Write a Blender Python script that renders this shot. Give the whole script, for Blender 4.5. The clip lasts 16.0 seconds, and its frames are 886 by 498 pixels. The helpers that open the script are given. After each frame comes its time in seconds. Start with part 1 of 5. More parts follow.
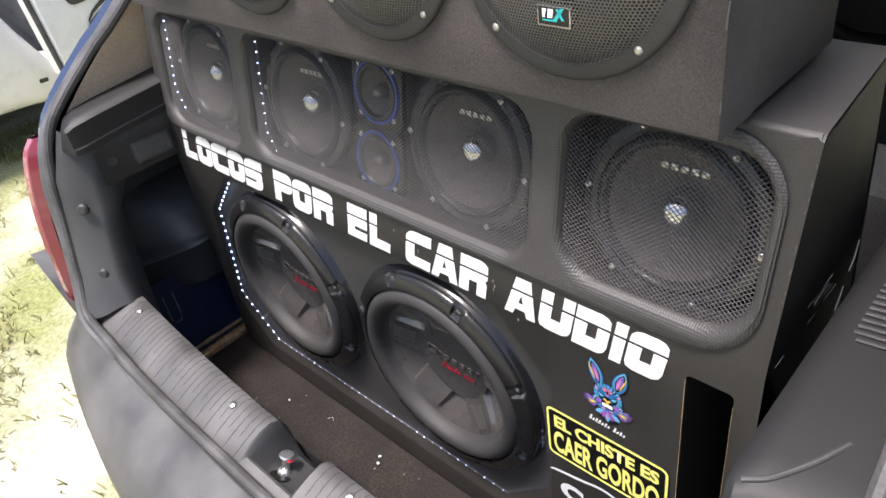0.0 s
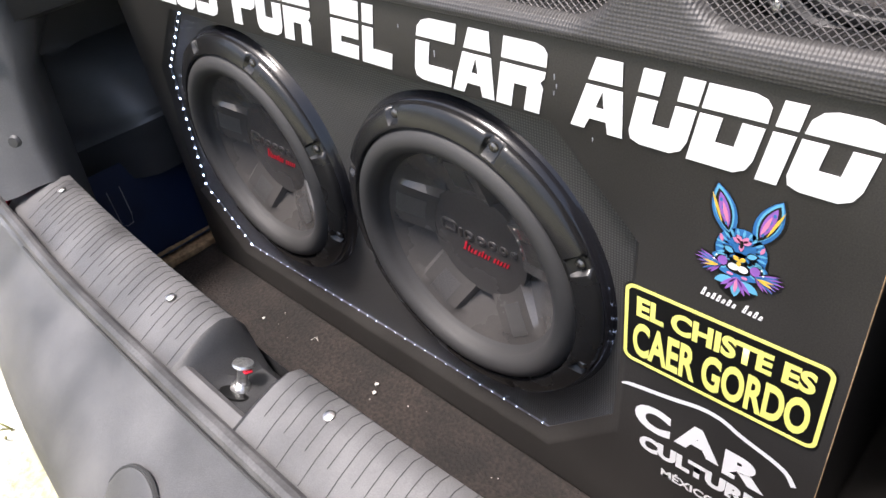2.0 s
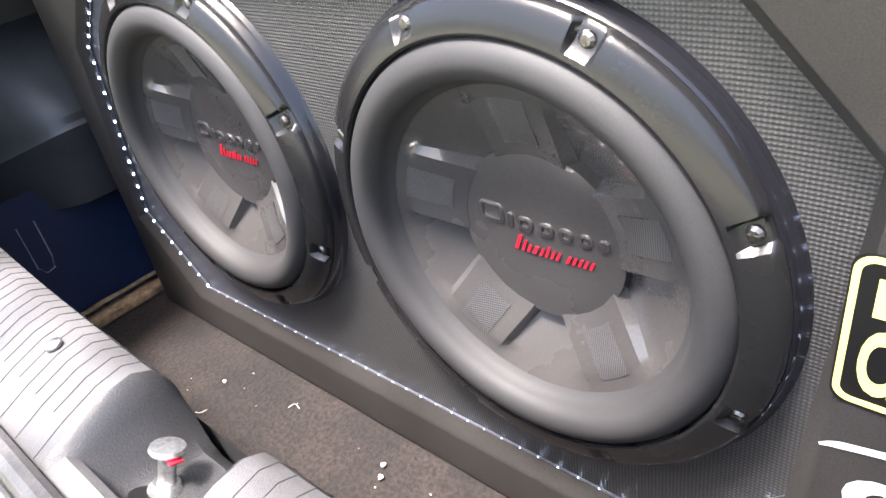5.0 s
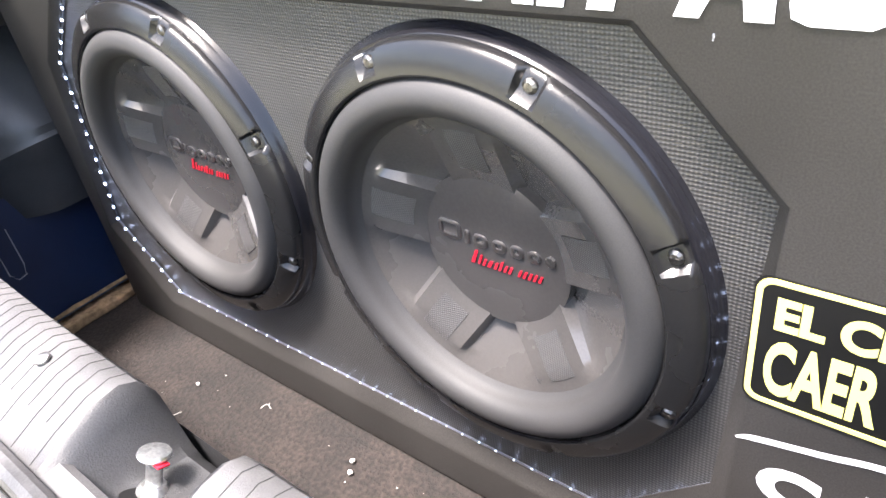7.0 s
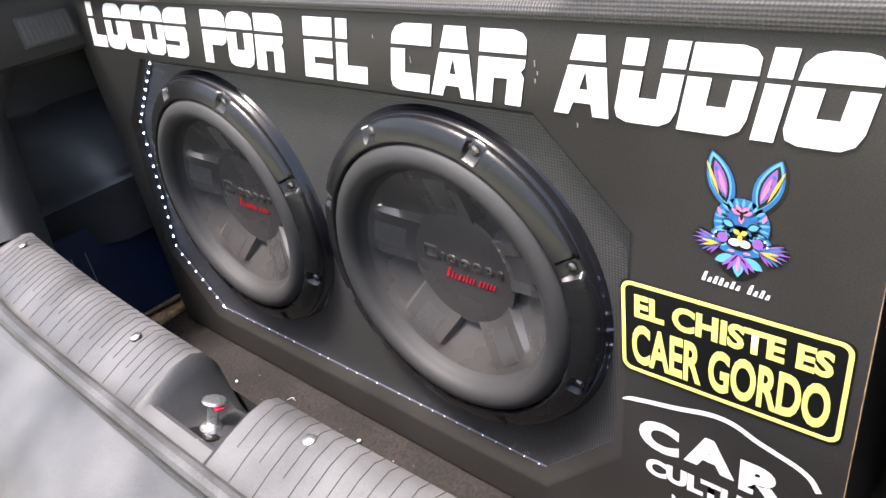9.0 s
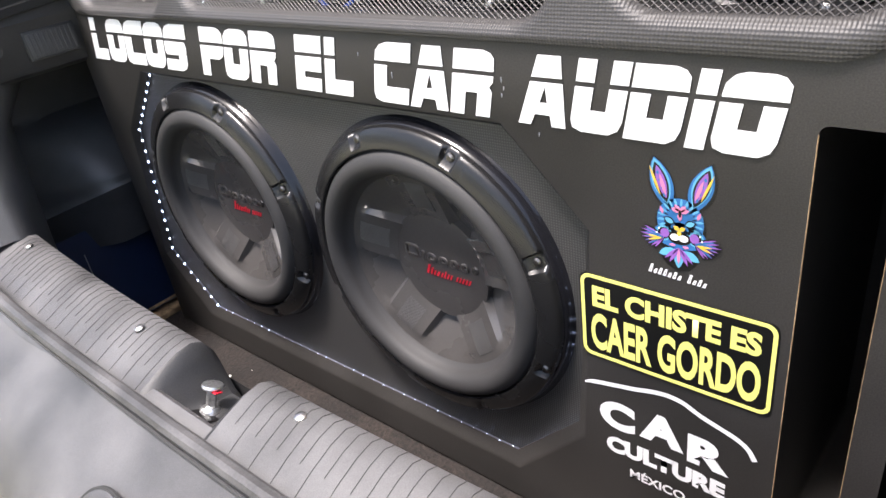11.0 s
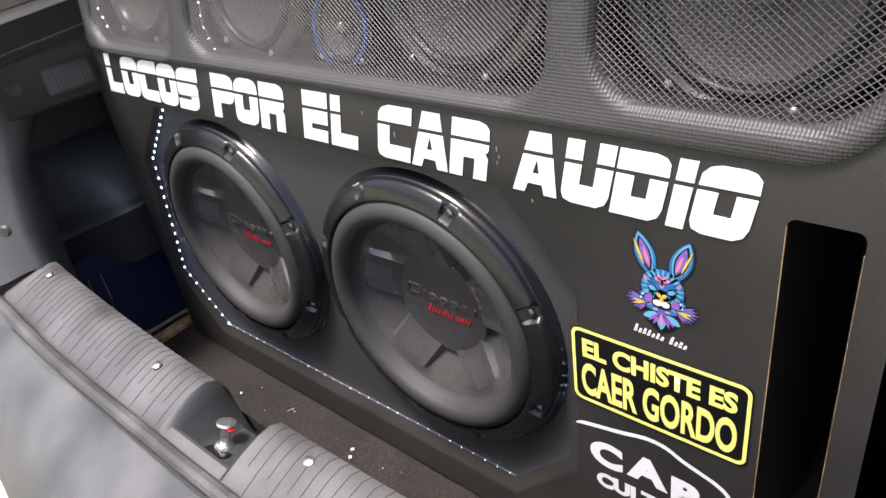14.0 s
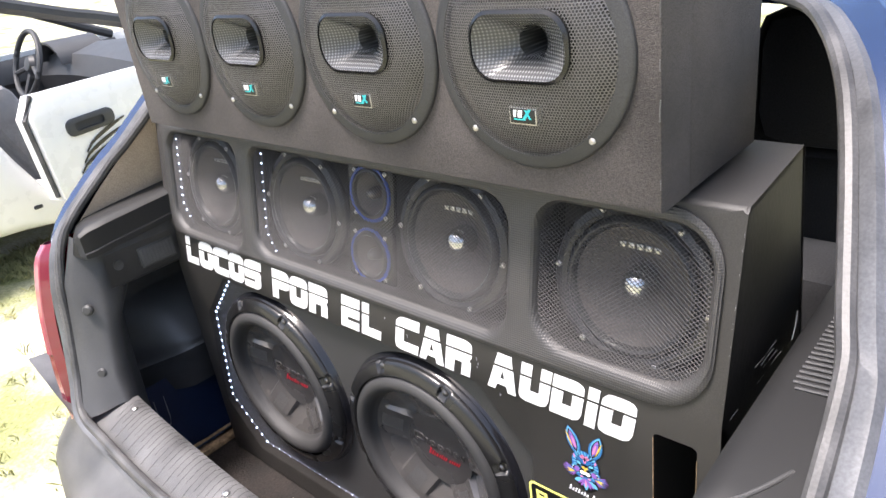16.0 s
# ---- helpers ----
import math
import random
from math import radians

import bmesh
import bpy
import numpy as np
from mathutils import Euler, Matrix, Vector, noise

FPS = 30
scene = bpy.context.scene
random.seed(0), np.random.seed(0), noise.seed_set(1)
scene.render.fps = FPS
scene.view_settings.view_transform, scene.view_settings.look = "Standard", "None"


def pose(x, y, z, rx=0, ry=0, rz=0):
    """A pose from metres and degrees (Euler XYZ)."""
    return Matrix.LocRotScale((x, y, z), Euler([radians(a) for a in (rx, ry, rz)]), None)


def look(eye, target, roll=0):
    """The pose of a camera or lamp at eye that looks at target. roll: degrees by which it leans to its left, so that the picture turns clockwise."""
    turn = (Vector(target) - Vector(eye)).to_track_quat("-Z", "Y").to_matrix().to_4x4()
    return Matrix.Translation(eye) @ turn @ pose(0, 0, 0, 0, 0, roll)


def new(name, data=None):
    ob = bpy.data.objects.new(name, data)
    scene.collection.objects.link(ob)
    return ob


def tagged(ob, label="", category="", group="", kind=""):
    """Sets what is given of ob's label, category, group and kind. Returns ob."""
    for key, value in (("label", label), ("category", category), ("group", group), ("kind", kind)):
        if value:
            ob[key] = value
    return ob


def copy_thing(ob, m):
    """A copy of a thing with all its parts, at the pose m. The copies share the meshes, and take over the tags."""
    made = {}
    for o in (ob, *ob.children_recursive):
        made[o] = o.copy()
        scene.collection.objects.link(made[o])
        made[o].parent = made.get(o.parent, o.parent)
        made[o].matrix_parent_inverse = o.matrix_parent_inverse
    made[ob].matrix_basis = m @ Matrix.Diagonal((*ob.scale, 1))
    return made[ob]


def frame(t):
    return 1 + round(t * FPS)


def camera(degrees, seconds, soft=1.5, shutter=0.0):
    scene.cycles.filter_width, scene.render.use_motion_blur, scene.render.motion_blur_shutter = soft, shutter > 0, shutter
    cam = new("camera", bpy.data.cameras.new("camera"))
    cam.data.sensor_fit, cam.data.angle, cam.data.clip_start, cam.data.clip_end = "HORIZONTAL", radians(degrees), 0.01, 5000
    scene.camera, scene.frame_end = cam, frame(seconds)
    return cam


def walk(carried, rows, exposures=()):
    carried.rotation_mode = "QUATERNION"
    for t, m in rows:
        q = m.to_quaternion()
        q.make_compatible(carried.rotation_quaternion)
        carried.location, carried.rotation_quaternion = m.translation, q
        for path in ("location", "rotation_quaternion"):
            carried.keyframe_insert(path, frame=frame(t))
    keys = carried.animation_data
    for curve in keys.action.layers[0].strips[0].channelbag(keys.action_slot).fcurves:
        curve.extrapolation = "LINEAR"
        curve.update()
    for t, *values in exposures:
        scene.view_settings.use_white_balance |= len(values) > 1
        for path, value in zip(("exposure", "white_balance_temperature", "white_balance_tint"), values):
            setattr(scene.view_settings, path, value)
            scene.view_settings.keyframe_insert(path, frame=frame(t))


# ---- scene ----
cam = camera(63.3, 16.0)
PATH = [
    (0, (0.529, -0.423, 0.672), (-0.703, 0.654, -0.479), -9.5),
    (0.5, (0.509, -0.419, 0.635), (-0.698, 0.622, -0.574), -9.3),
    (1, (0.478, -0.405, 0.58), (-0.694, 0.577, -0.709), -9.5),
    (1.5, (0.441, -0.385, 0.509), (-0.749, 0.614, -0.75), -8.8),
    (2, (0.389, -0.355, 0.415), (-0.817, 0.679, -0.8), -9.3),
    (2.5, (0.344, -0.342, 0.336), (-0.868, 0.718, -0.849), -10.0),
    (3, (0.319, -0.325, 0.297), (-0.893, 0.763, -0.864), -10.2),
    (3.5, (0.292, -0.309, 0.269), (-0.909, 0.81, -0.873), -10.2),
    (4, (0.268, -0.296, 0.25), (-0.953, 0.852, -0.842), -10.2),
    (4.2, (0.258, -0.29, 0.243), (-0.973, 0.858, -0.838), -10.6),
    (6.3, (0.207, -0.267, 0.238), (-0.938, 0.945, -0.866), -9.6),
    (6.5, (0.211, -0.269, 0.245), (-0.897, 0.961, -0.877), -9.0),
    (7, (0.249, -0.287, 0.274), (-0.897, 0.918, -0.837), -9.5),
    (7.5, (0.28, -0.317, 0.288), (-0.915, 0.885, -0.775), -9.4),
    (8, (0.326, -0.341, 0.306), (-0.897, 0.858, -0.727), -9.7),
    (8.5, (0.358, -0.365, 0.327), (-0.875, 0.842, -0.684), -9.4),
    (9, (0.387, -0.378, 0.344), (-0.848, 0.838, -0.653), -9.4),
    (11.5, (0.432, -0.413, 0.364), (-0.782, 0.834, -0.621), -8.8),
    (12, (0.431, -0.413, 0.361), (-0.782, 0.83, -0.631), -8.7),
    (12.5, (0.426, -0.407, 0.36), (-0.784, 0.832, -0.641), -9.0),
    (13, (0.426, -0.397, 0.368), (-0.79, 0.825, -0.647), -9.2),
    (13.5, (0.431, -0.397, 0.396), (-0.789, 0.811, -0.63), -9.5),
    (14, (0.444, -0.401, 0.432), (-0.777, 0.807, -0.592), -9.3),
    (14.5, (0.47, -0.408, 0.482), (-0.758, 0.799, -0.535), -9.2),
    (15, (0.504, -0.43, 0.536), (-0.741, 0.807, -0.424), -8.5),
    (15.5, (0.543, -0.46, 0.603), (-0.715, 0.797, -0.313), -8.5),
    (16, (0.589, -0.5, 0.672), (-0.695, 0.777, -0.177), -8.1),
]
EXPO = [(0, 0.98), (0.5, 1.02), (1, 0.95), (2, 1.18), (3.5, 2.17), (4.2, 2.28), (6.3, 2.85), (7, 2.65), (8.5, 1.95), (9.2, 1.5), (11.5, 1.35), (13.5, 1.25), (14.5, 1.0), (15.5, 1.15), (16, 1.5)]
walk(cam, [(t, look(eye, target, roll)) for t, eye, target, roll in PATH], EXPO)

# ---- light ----
world = bpy.data.worlds.new("sky")
scene.world = world
world.use_nodes = True
wn = world.node_tree
sky = wn.nodes.new("ShaderNodeTexSky")
sky.sky_type, sky.sun_disc = "NISHITA", False
sky.sun_elevation, sky.sun_rotation = radians(72), radians(201)
sky.air_density, sky.dust_density = 1.0, 4.0
wn.links.new(sky.outputs[0], wn.nodes["Background"].inputs[0])
wn.nodes["Background"].inputs[1].default_value = 0.15
sun = new("sun", bpy.data.lights.new("sun", "SUN"))
sun.data.energy, sun.data.angle, sun.data.color = 3.6, radians(12), (1.0, 0.925, 0.92)
sun.matrix_world = look((-0.9, -2.4, 8.4), (0, 0, 0))


# ---- materials ----
def socket(node, name):
    return node.inputs[name]


def material(name, color, rough=0.6, metal=0.0, grain=0.0, grain_scale=400.0, vary=0.15, vary_scale=9.0, bump=0.15,
             emit=None, emit_power=0.0, coat=0.0, spread=None):
    """Plain surface with stains at one scale and grain with relief at another."""
    m = bpy.data.materials.new(name)
    m.use_nodes = True
    nt = m.node_tree
    b = nt.nodes["Principled BSDF"]
    b.inputs["Roughness"].default_value, b.inputs["Metallic"].default_value = rough, metal
    b.inputs["Coat Weight"].default_value = coat
    tc = nt.nodes.new("ShaderNodeTexCoord")
    n1 = nt.nodes.new("ShaderNodeTexNoise")
    n1.inputs["Scale"].default_value, n1.inputs["Detail"].default_value = vary_scale, 5
    nt.links.new(tc.outputs["Object"], n1.inputs["Vector"])
    ramp = nt.nodes.new("ShaderNodeValToRGB")
    lo, hi = [max(0, c * (1 - vary)) for c in color], [min(1, c * (1 + vary)) for c in color]
    if spread:
        hi = spread
    ramp.color_ramp.elements[0].position, ramp.color_ramp.elements[1].position = 0.3, 0.7
    ramp.color_ramp.elements[0].color, ramp.color_ramp.elements[1].color = (*lo, 1), (*hi, 1)
    nt.links.new(n1.outputs["Fac"], ramp.inputs[0])
    out = ramp.outputs[0]
    if grain:
        n2 = nt.nodes.new("ShaderNodeTexNoise")
        n2.inputs["Scale"].default_value, n2.inputs["Detail"].default_value = grain_scale, 3
        nt.links.new(tc.outputs["Object"], n2.inputs["Vector"])
        mul = nt.nodes.new("ShaderNodeMix")
        mul.data_type, mul.blend_type = "RGBA", "MULTIPLY"
        mul.inputs[0].default_value = grain
        nt.links.new(out, mul.inputs[6])
        g = nt.nodes.new("ShaderNodeMapRange")
        g.inputs[1].default_value, g.inputs[2].default_value = 0.3, 0.7
        g.inputs[3].default_value, g.inputs[4].default_value = 0.3, 1.6
        nt.links.new(n2.outputs["Fac"], g.inputs[0])
        nt.links.new(g.outputs[0], mul.inputs[7])
        out = mul.outputs[2]
        bp = nt.nodes.new("ShaderNodeBump")
        bp.inputs["Strength"].default_value, bp.inputs["Distance"].default_value = bump, 0.002
        nt.links.new(n2.outputs["Fac"], bp.inputs["Height"])
        nt.links.new(bp.outputs[0], b.inputs["Normal"])
    nt.links.new(out, b.inputs["Base Color"])
    rr = nt.nodes.new("ShaderNodeMapRange")
    rr.inputs[3].default_value, rr.inputs[4].default_value = max(0.02, rough - 0.1), min(1, rough + 0.1)
    nt.links.new(n1.outputs["Fac"], rr.inputs[0])
    nt.links.new(rr.outputs[0], b.inputs["Roughness"])
    if emit:
        b.inputs["Emission Color"].default_value = (*emit, 1)
        b.inputs["Emission Strength"].default_value = emit_power
    return m


def dotted(name, color, dot, pitch, rough, strength=0.6, row=(0, 2)):
    """Embossed vinyl: a fine lattice of raised dots."""
    m = bpy.data.materials.new(name)
    m.use_nodes = True
    nt = m.node_tree
    b = nt.nodes["Principled BSDF"]
    b.inputs["Roughness"].default_value = rough
    tc = nt.nodes.new("ShaderNodeTexCoord")
    sep = nt.nodes.new("ShaderNodeSeparateXYZ")
    nt.links.new(tc.outputs["Object"], sep.inputs[0])

    def op(kind, a, c=None, d=None):
        n = nt.nodes.new("ShaderNodeMath")
        n.operation = kind
        for k, v in enumerate((a, c, d)):
            if v is None:
                continue
            if isinstance(v, (int, float)):
                n.inputs[k].default_value = v
            else:
                nt.links.new(v, n.inputs[k])
        return n.outputs[0]

    k = 2 * math.pi / pitch
    u, v = sep.outputs[row[0]], sep.outputs[row[1]]
    s = op("MULTIPLY", op("SINE", op("MULTIPLY", op("ADD", u, v), k * 0.7)), op("SINE", op("MULTIPLY", op("SUBTRACT", u, v), k * 0.7)))
    h = op("MULTIPLY_ADD", s, 0.5, 0.5)
    n1 = nt.nodes.new("ShaderNodeTexNoise")
    n1.inputs["Scale"].default_value = 14
    nt.links.new(tc.outputs["Object"], n1.inputs["Vector"])
    sharp = op("POWER", h, 3.0)
    mix = nt.nodes.new("ShaderNodeMix")
    mix.data_type = "RGBA"
    mix.inputs[6].default_value, mix.inputs[7].default_value = (*color, 1), (*dot, 1)
    nt.links.new(op("MULTIPLY", sharp, op("ADD", n1.outputs["Fac"], 0.3)), mix.inputs[0])
    nt.links.new(mix.outputs[2], b.inputs["Base Color"])
    bp = nt.nodes.new("ShaderNodeBump")
    bp.inputs["Strength"].default_value, bp.inputs["Distance"].default_value = strength, 0.001
    nt.links.new(h, bp.inputs["Height"])
    nt.links.new(bp.outputs[0], b.inputs["Normal"])
    return m


M = {
    "vinyl": material("black_vinyl", (0.026, 0.024, 0.022), 0.55, grain=0.5, grain_scale=900, vary=0.25, bump=0.12),
    "dots": dotted("embossed_vinyl", (0.030, 0.029, 0.028), (0.115, 0.112, 0.108), 0.0034, 0.42, 0.4),
    "dots_soft": dotted("embossed_vinyl_soft", (0.034, 0.032, 0.031), (0.072, 0.069, 0.066), 0.0034, 0.5, 0.4),
    "scuffed": material("scuffed_gloss_black", (0.009, 0.009, 0.009), 0.55, grain=0.5, grain_scale=160, bump=0.15),
    "gloss": material("gloss_black", (0.008, 0.008, 0.008), 0.22, grain=0.3, grain_scale=300, bump=0.03),
    "ring": material("sub_ring_black", (0.012, 0.0118, 0.012), 0.26, grain=0.3, grain_scale=700, bump=0.04),
    "frame": material("sub_frame_black", (0.027, 0.026, 0.0265), 0.3, grain=0.4, grain_scale=700, bump=0.05),
    "gasket": material("gloss_gasket", (0.01, 0.01, 0.012), 0.16),
    "rubber": material("surround_rubber", (0.027, 0.026, 0.0255), 0.64, grain=0.3, grain_scale=1200, bump=0.05),
    "cone": material("cone_black", (0.060, 0.056, 0.053), 0.26, grain=0.15, grain_scale=500, bump=0.02, coat=0.6),
    "weave": dotted("cone_weave", (0.045, 0.042, 0.04), (0.13, 0.124, 0.118), 0.0022, 0.35),
    "cap": material("dust_cap_black", (0.058, 0.053, 0.050), 0.26, grain=0.1, bump=0.02, coat=0.4),
    "paper": material("paper_cone", (0.085, 0.074, 0.068), 0.7, grain=0.5, bump=0.1),
    "chrome": material("chrome_cap", (0.75, 0.75, 0.75), 0.18, 1.0),
    "screw": material("screw_steel", (0.5, 0.48, 0.46), 0.32, 1.0, grain=0.4, grain_scale=900),
    "dark_screw": material("dark_screw", (0.2, 0.19, 0.18), 0.35, 1.0, grain=0.4, grain_scale=900),
    "mesh": material("grille_steel", (0.066, 0.062, 0.060), 0.5, 0.25, grain=0.2),
    "mesh_grey": material("grey_grille_steel", (0.125, 0.119, 0.116), 0.42, 0.5, grain=0.2),
    "cloth": material("grille_cloth", (0.03, 0.028, 0.027), 0.9, grain=0.5),
    "white": material("white_film", (0.82, 0.82, 0.82), 0.45, vary=0.03),
    "yellow": material("yellow_film", (0.86, 0.82, 0.2), 0.45, vary=0.04),
    "black_film": material("black_film", (0.006, 0.006, 0.006), 0.35),
    "red": material("red_print", (0.55, 0.012, 0.03), 0.45),
    "blue_film": material("blue_print", (0.025, 0.14, 0.36), 0.45),
    "purple_film": material("purple_print", (0.25, 0.1, 0.4), 0.45),
    "pink_film": material("pink_print", (0.6, 0.2, 0.35), 0.45),
    "cyan_film": material("cyan_print", (0.11, 0.37, 0.56), 0.45),
    "gold_film": material("gold_print", (0.7, 0.45, 0.06), 0.45),
    "teal_badge": material("teal_badge", (0.02, 0.4, 0.42), 0.3),
    "mark": material("mark_metal", (0.24, 0.22, 0.21), 0.3, 0.85, grain=0.2),
    "silver": material("badge_silver", (0.6, 0.6, 0.6), 0.3, 0.9),
    "blue_ring": material("blue_ring", (0.02, 0.06, 0.32), 0.4),
    "led": material("led_lamp", (0.9, 0.9, 0.95), 0.3, emit=(0.55, 0.66, 1.0), emit_power=6.0),
    "tape": material("led_tape", (0.1, 0.11, 0.14), 0.35, grain=0.4),
    "carpet_box": material("box_carpet", (0.062, 0.0545, 0.051), 0.95, grain=0.6, grain_scale=900, bump=0.6, vary=0.35),
    "carpet": material("boot_carpet", (0.0150, 0.0112, 0.0092), 0.95, grain=0.9, grain_scale=230, bump=1.0, vary=0.5, vary_scale=14),
    "carbon": dotted("carbon_weave", (0.05, 0.05, 0.05), (0.22, 0.22, 0.22), 0.0040, 0.10, 0.3),
    "trim": material("grey_trim_plastic", (0.083, 0.081, 0.081), 0.46, grain=0.3, grain_scale=1300, bump=0.22, vary=0.36, vary_scale=14),
    "trim_mid": material("charcoal_trim_plastic", (0.05, 0.05, 0.051), 0.5, grain=0.45, grain_scale=1100, bump=0.25, vary=0.25),
    "lining": material("moulded_lining", (0.055, 0.055, 0.056), 0.42, grain=0.3, grain_scale=1200, bump=0.15, vary=0.3),
    # shelf supports: shade of the unmodelled raised hatch is put into this dark colour
    "support": material("shade_toned_plastic", (0.008, 0.008, 0.0084), 0.6, grain=0.2, grain_scale=1500, bump=0.08, vary=0.2),
    "trim_dark": material("dark_trim_plastic", (0.030, 0.030, 0.031), 0.5, grain=0.4, grain_scale=900, bump=0.2, vary=0.3),
    "groove": material("groove_dark", (0.036, 0.036, 0.036), 0.85),
    "bumper": material("bumper_plastic", (0.074, 0.0725, 0.0725), 0.42, grain=0.3, grain_scale=1100, bump=0.2, vary=0.5, vary_scale=10),
    # pale grey-blue paints in the reflection along the gutter
    "gutter": material("gutter_sheen_paint", (0.085, 0.086, 0.092), 0.42, grain=0.3, vary=0.45, vary_scale=14),
    "seal": material("seal_rubber", (0.062, 0.060, 0.060), 0.5, grain=0.35, vary=0.45, vary_scale=22),
    "blue_paint": material("blue_car_paint", (0.008, 0.023, 0.075), 0.25, 0.3, coat=0.8, vary=0.1),
    "blue_inner": material("blue_inner_paint", (0.008, 0.02, 0.055), 0.45, vary=0.3),
    "beige": material("beige_trim", (0.42, 0.34, 0.26), 0.85, grain=0.4, grain_scale=600),
    "lens_red": material("tail_lamp_red", (0.20, 0.012, 0.03), 0.15, coat=1.0),
    "lens_clear": material("tail_lamp_clear", (0.30, 0.06, 0.09), 0.12, coat=1.0),
    "wood": material("raw_board", (0.3, 0.2, 0.11), 0.85, grain=0.6, grain_scale=120, vary=0.35, vary_scale=25),
    "primer": material("pale_bare_metal", (0.3, 0.31, 0.33), 0.5, vary=0.3),
    "steel": material("striker_steel", (0.8, 0.8, 0.79), 0.34, 1.0, grain=0.3),
    "crumb": material("crumb_white", (0.75, 0.72, 0.66), 0.8),
    "seat": material("dark_seat_cloth", (0.02, 0.02, 0.021), 0.95, grain=0.5),
    "white_paint": material("white_car_paint", (0.8, 0.79, 0.76), 0.28, coat=0.7, vary=0.03),
    "grey_seat": material("grey_seat_cloth", (0.13, 0.13, 0.135), 0.9, grain=0.5, vary=0.3),
    "dash": material("dash_plastic", (0.035, 0.036, 0.038), 0.5, grain=0.3),
    "tyre": material("tyre_rubber", (0.02, 0.02, 0.02), 0.85, grain=0.4),
}


def ground_material():
    m = bpy.data.materials.new("dry_grass_ground")
    m.use_nodes = True
    nt = m.node_tree
    b = nt.nodes["Principled BSDF"]
    b.inputs["Roughness"].default_value = 0.95
    tc = nt.nodes.new("ShaderNodeTexCoord")
    big, fine = nt.nodes.new("ShaderNodeTexNoise"), nt.nodes.new("ShaderNodeTexNoise")
    big.inputs["Scale"].default_value, big.inputs["Detail"].default_value = 2.3, 8
    fine.inputs["Scale"].default_value, fine.inputs["Detail"].default_value = 60, 6
    for n in (big, fine):
        nt.links.new(tc.outputs["Object"], n.inputs["Vector"])
    r1, r2 = nt.nodes.new("ShaderNodeValToRGB"), nt.nodes.new("ShaderNodeValToRGB")
    r1.color_ramp.elements[0].position, r1.color_ramp.elements[1].position = 0.38, 0.64
    r1.color_ramp.elements[0].color, r1.color_ramp.elements[1].color = (0.28, 0.30, 0.12, 1), (0.68, 0.64, 0.55, 1)
    r2.color_ramp.elements[0].position, r2.color_ramp.elements[1].position = 0.3, 0.72
    r2.color_ramp.elements[0].color, r2.color_ramp.elements[1].color = (0.45, 0.45, 0.4, 1), (1, 1, 1, 1)
    nt.links.new(big.outputs["Fac"], r1.inputs[0])
    nt.links.new(fine.outputs["Fac"], r2.inputs[0])
    mix = nt.nodes.new("ShaderNodeMix")
    mix.data_type, mix.blend_type = "RGBA", "MULTIPLY"
    mix.inputs[0].default_value = 0.8
    nt.links.new(r1.outputs[0], mix.inputs[6])
    nt.links.new(r2.outputs[0], mix.inputs[7])
    nt.links.new(mix.outputs[2], b.inputs["Base Color"])
    bp = nt.nodes.new("ShaderNodeBump")
    bp.inputs["Strength"].default_value, bp.inputs["Distance"].default_value = 0.6, 0.02
    nt.links.new(fine.outputs["Fac"], bp.inputs["Height"])
    nt.links.new(bp.outputs[0], b.inputs["Normal"])
    return m


M["ground"] = ground_material()
M["grass"] = material("grass_blades", (0.2, 0.22, 0.07), 0.8, vary=0.4, vary_scale=3, spread=(0.45, 0.42, 0.2))


# ---- mesh helpers ----
def thing(name, label, category, group="", at=(0, 0, 0)):
    ob = new(name)
    ob.location = at
    return tagged(ob, label, category, group)


def part(name, bm, mat, parent=None, label="", smooth=True, at=None):
    me = bpy.data.meshes.new(name)
    bmesh.ops.recalc_face_normals(bm, faces=bm.faces)
    bm.to_mesh(me)
    bm.free()
    me.materials.append(mat)
    if smooth:
        me.polygons.foreach_set("use_smooth", [True] * len(me.polygons))
        me.set_sharp_from_angle(angle=radians(35))
    ob = new(name, me)
    if parent:
        ob.parent = parent
    if at is not None:
        ob.matrix_basis = at if isinstance(at, Matrix) else Matrix.Translation(at)
    if label:
        ob["label"] = label
    return ob


def lathe(profile, seg=48, a0=0.0, a1=2 * math.pi, bm=None):
    """Turns a profile of (radius, y) round the y axis."""
    bm = bm or bmesh.new()
    full = abs(a1 - a0 - 2 * math.pi) < 1e-6
    n = seg if full else seg + 1
    rings = []
    for r, y in profile:
        rings.append([bm.verts.new((r * math.cos(a0 + (a1 - a0) * i / seg), y, r * math.sin(a0 + (a1 - a0) * i / seg))) for i in range(n)]
                     if r > 1e-6 else [bm.verts.new((0, y, 0))])
    for p, q in zip(rings, rings[1:]):
        for i in range(seg):
            j = (i + 1) % n
            if len(p) == 1 and len(q) == 1:
                continue
            if len(q) == 1:
                bm.faces.new((p[i], p[j], q[0]))
            elif len(p) == 1:
                bm.faces.new((p[0], q[j], q[i]))
            else:
                bm.faces.new((p[i], p[j], q[j], q[i]))
    return bm


def box(x0, x1, y0, y1, z0, z1, bevel=0.0, bm=None):
    bm = bm or bmesh.new()
    own = bmesh.new()
    bmesh.ops.create_cube(own, size=1, matrix=Matrix.LocRotScale(((x0 + x1) / 2, (y0 + y1) / 2, (z0 + z1) / 2), None, (x1 - x0, y1 - y0, z1 - z0)))
    if bevel:
        bmesh.ops.bevel(own, geom=own.edges[:], offset=bevel, segments=2, affect="EDGES", profile=0.5)
    return merge(bm, own)


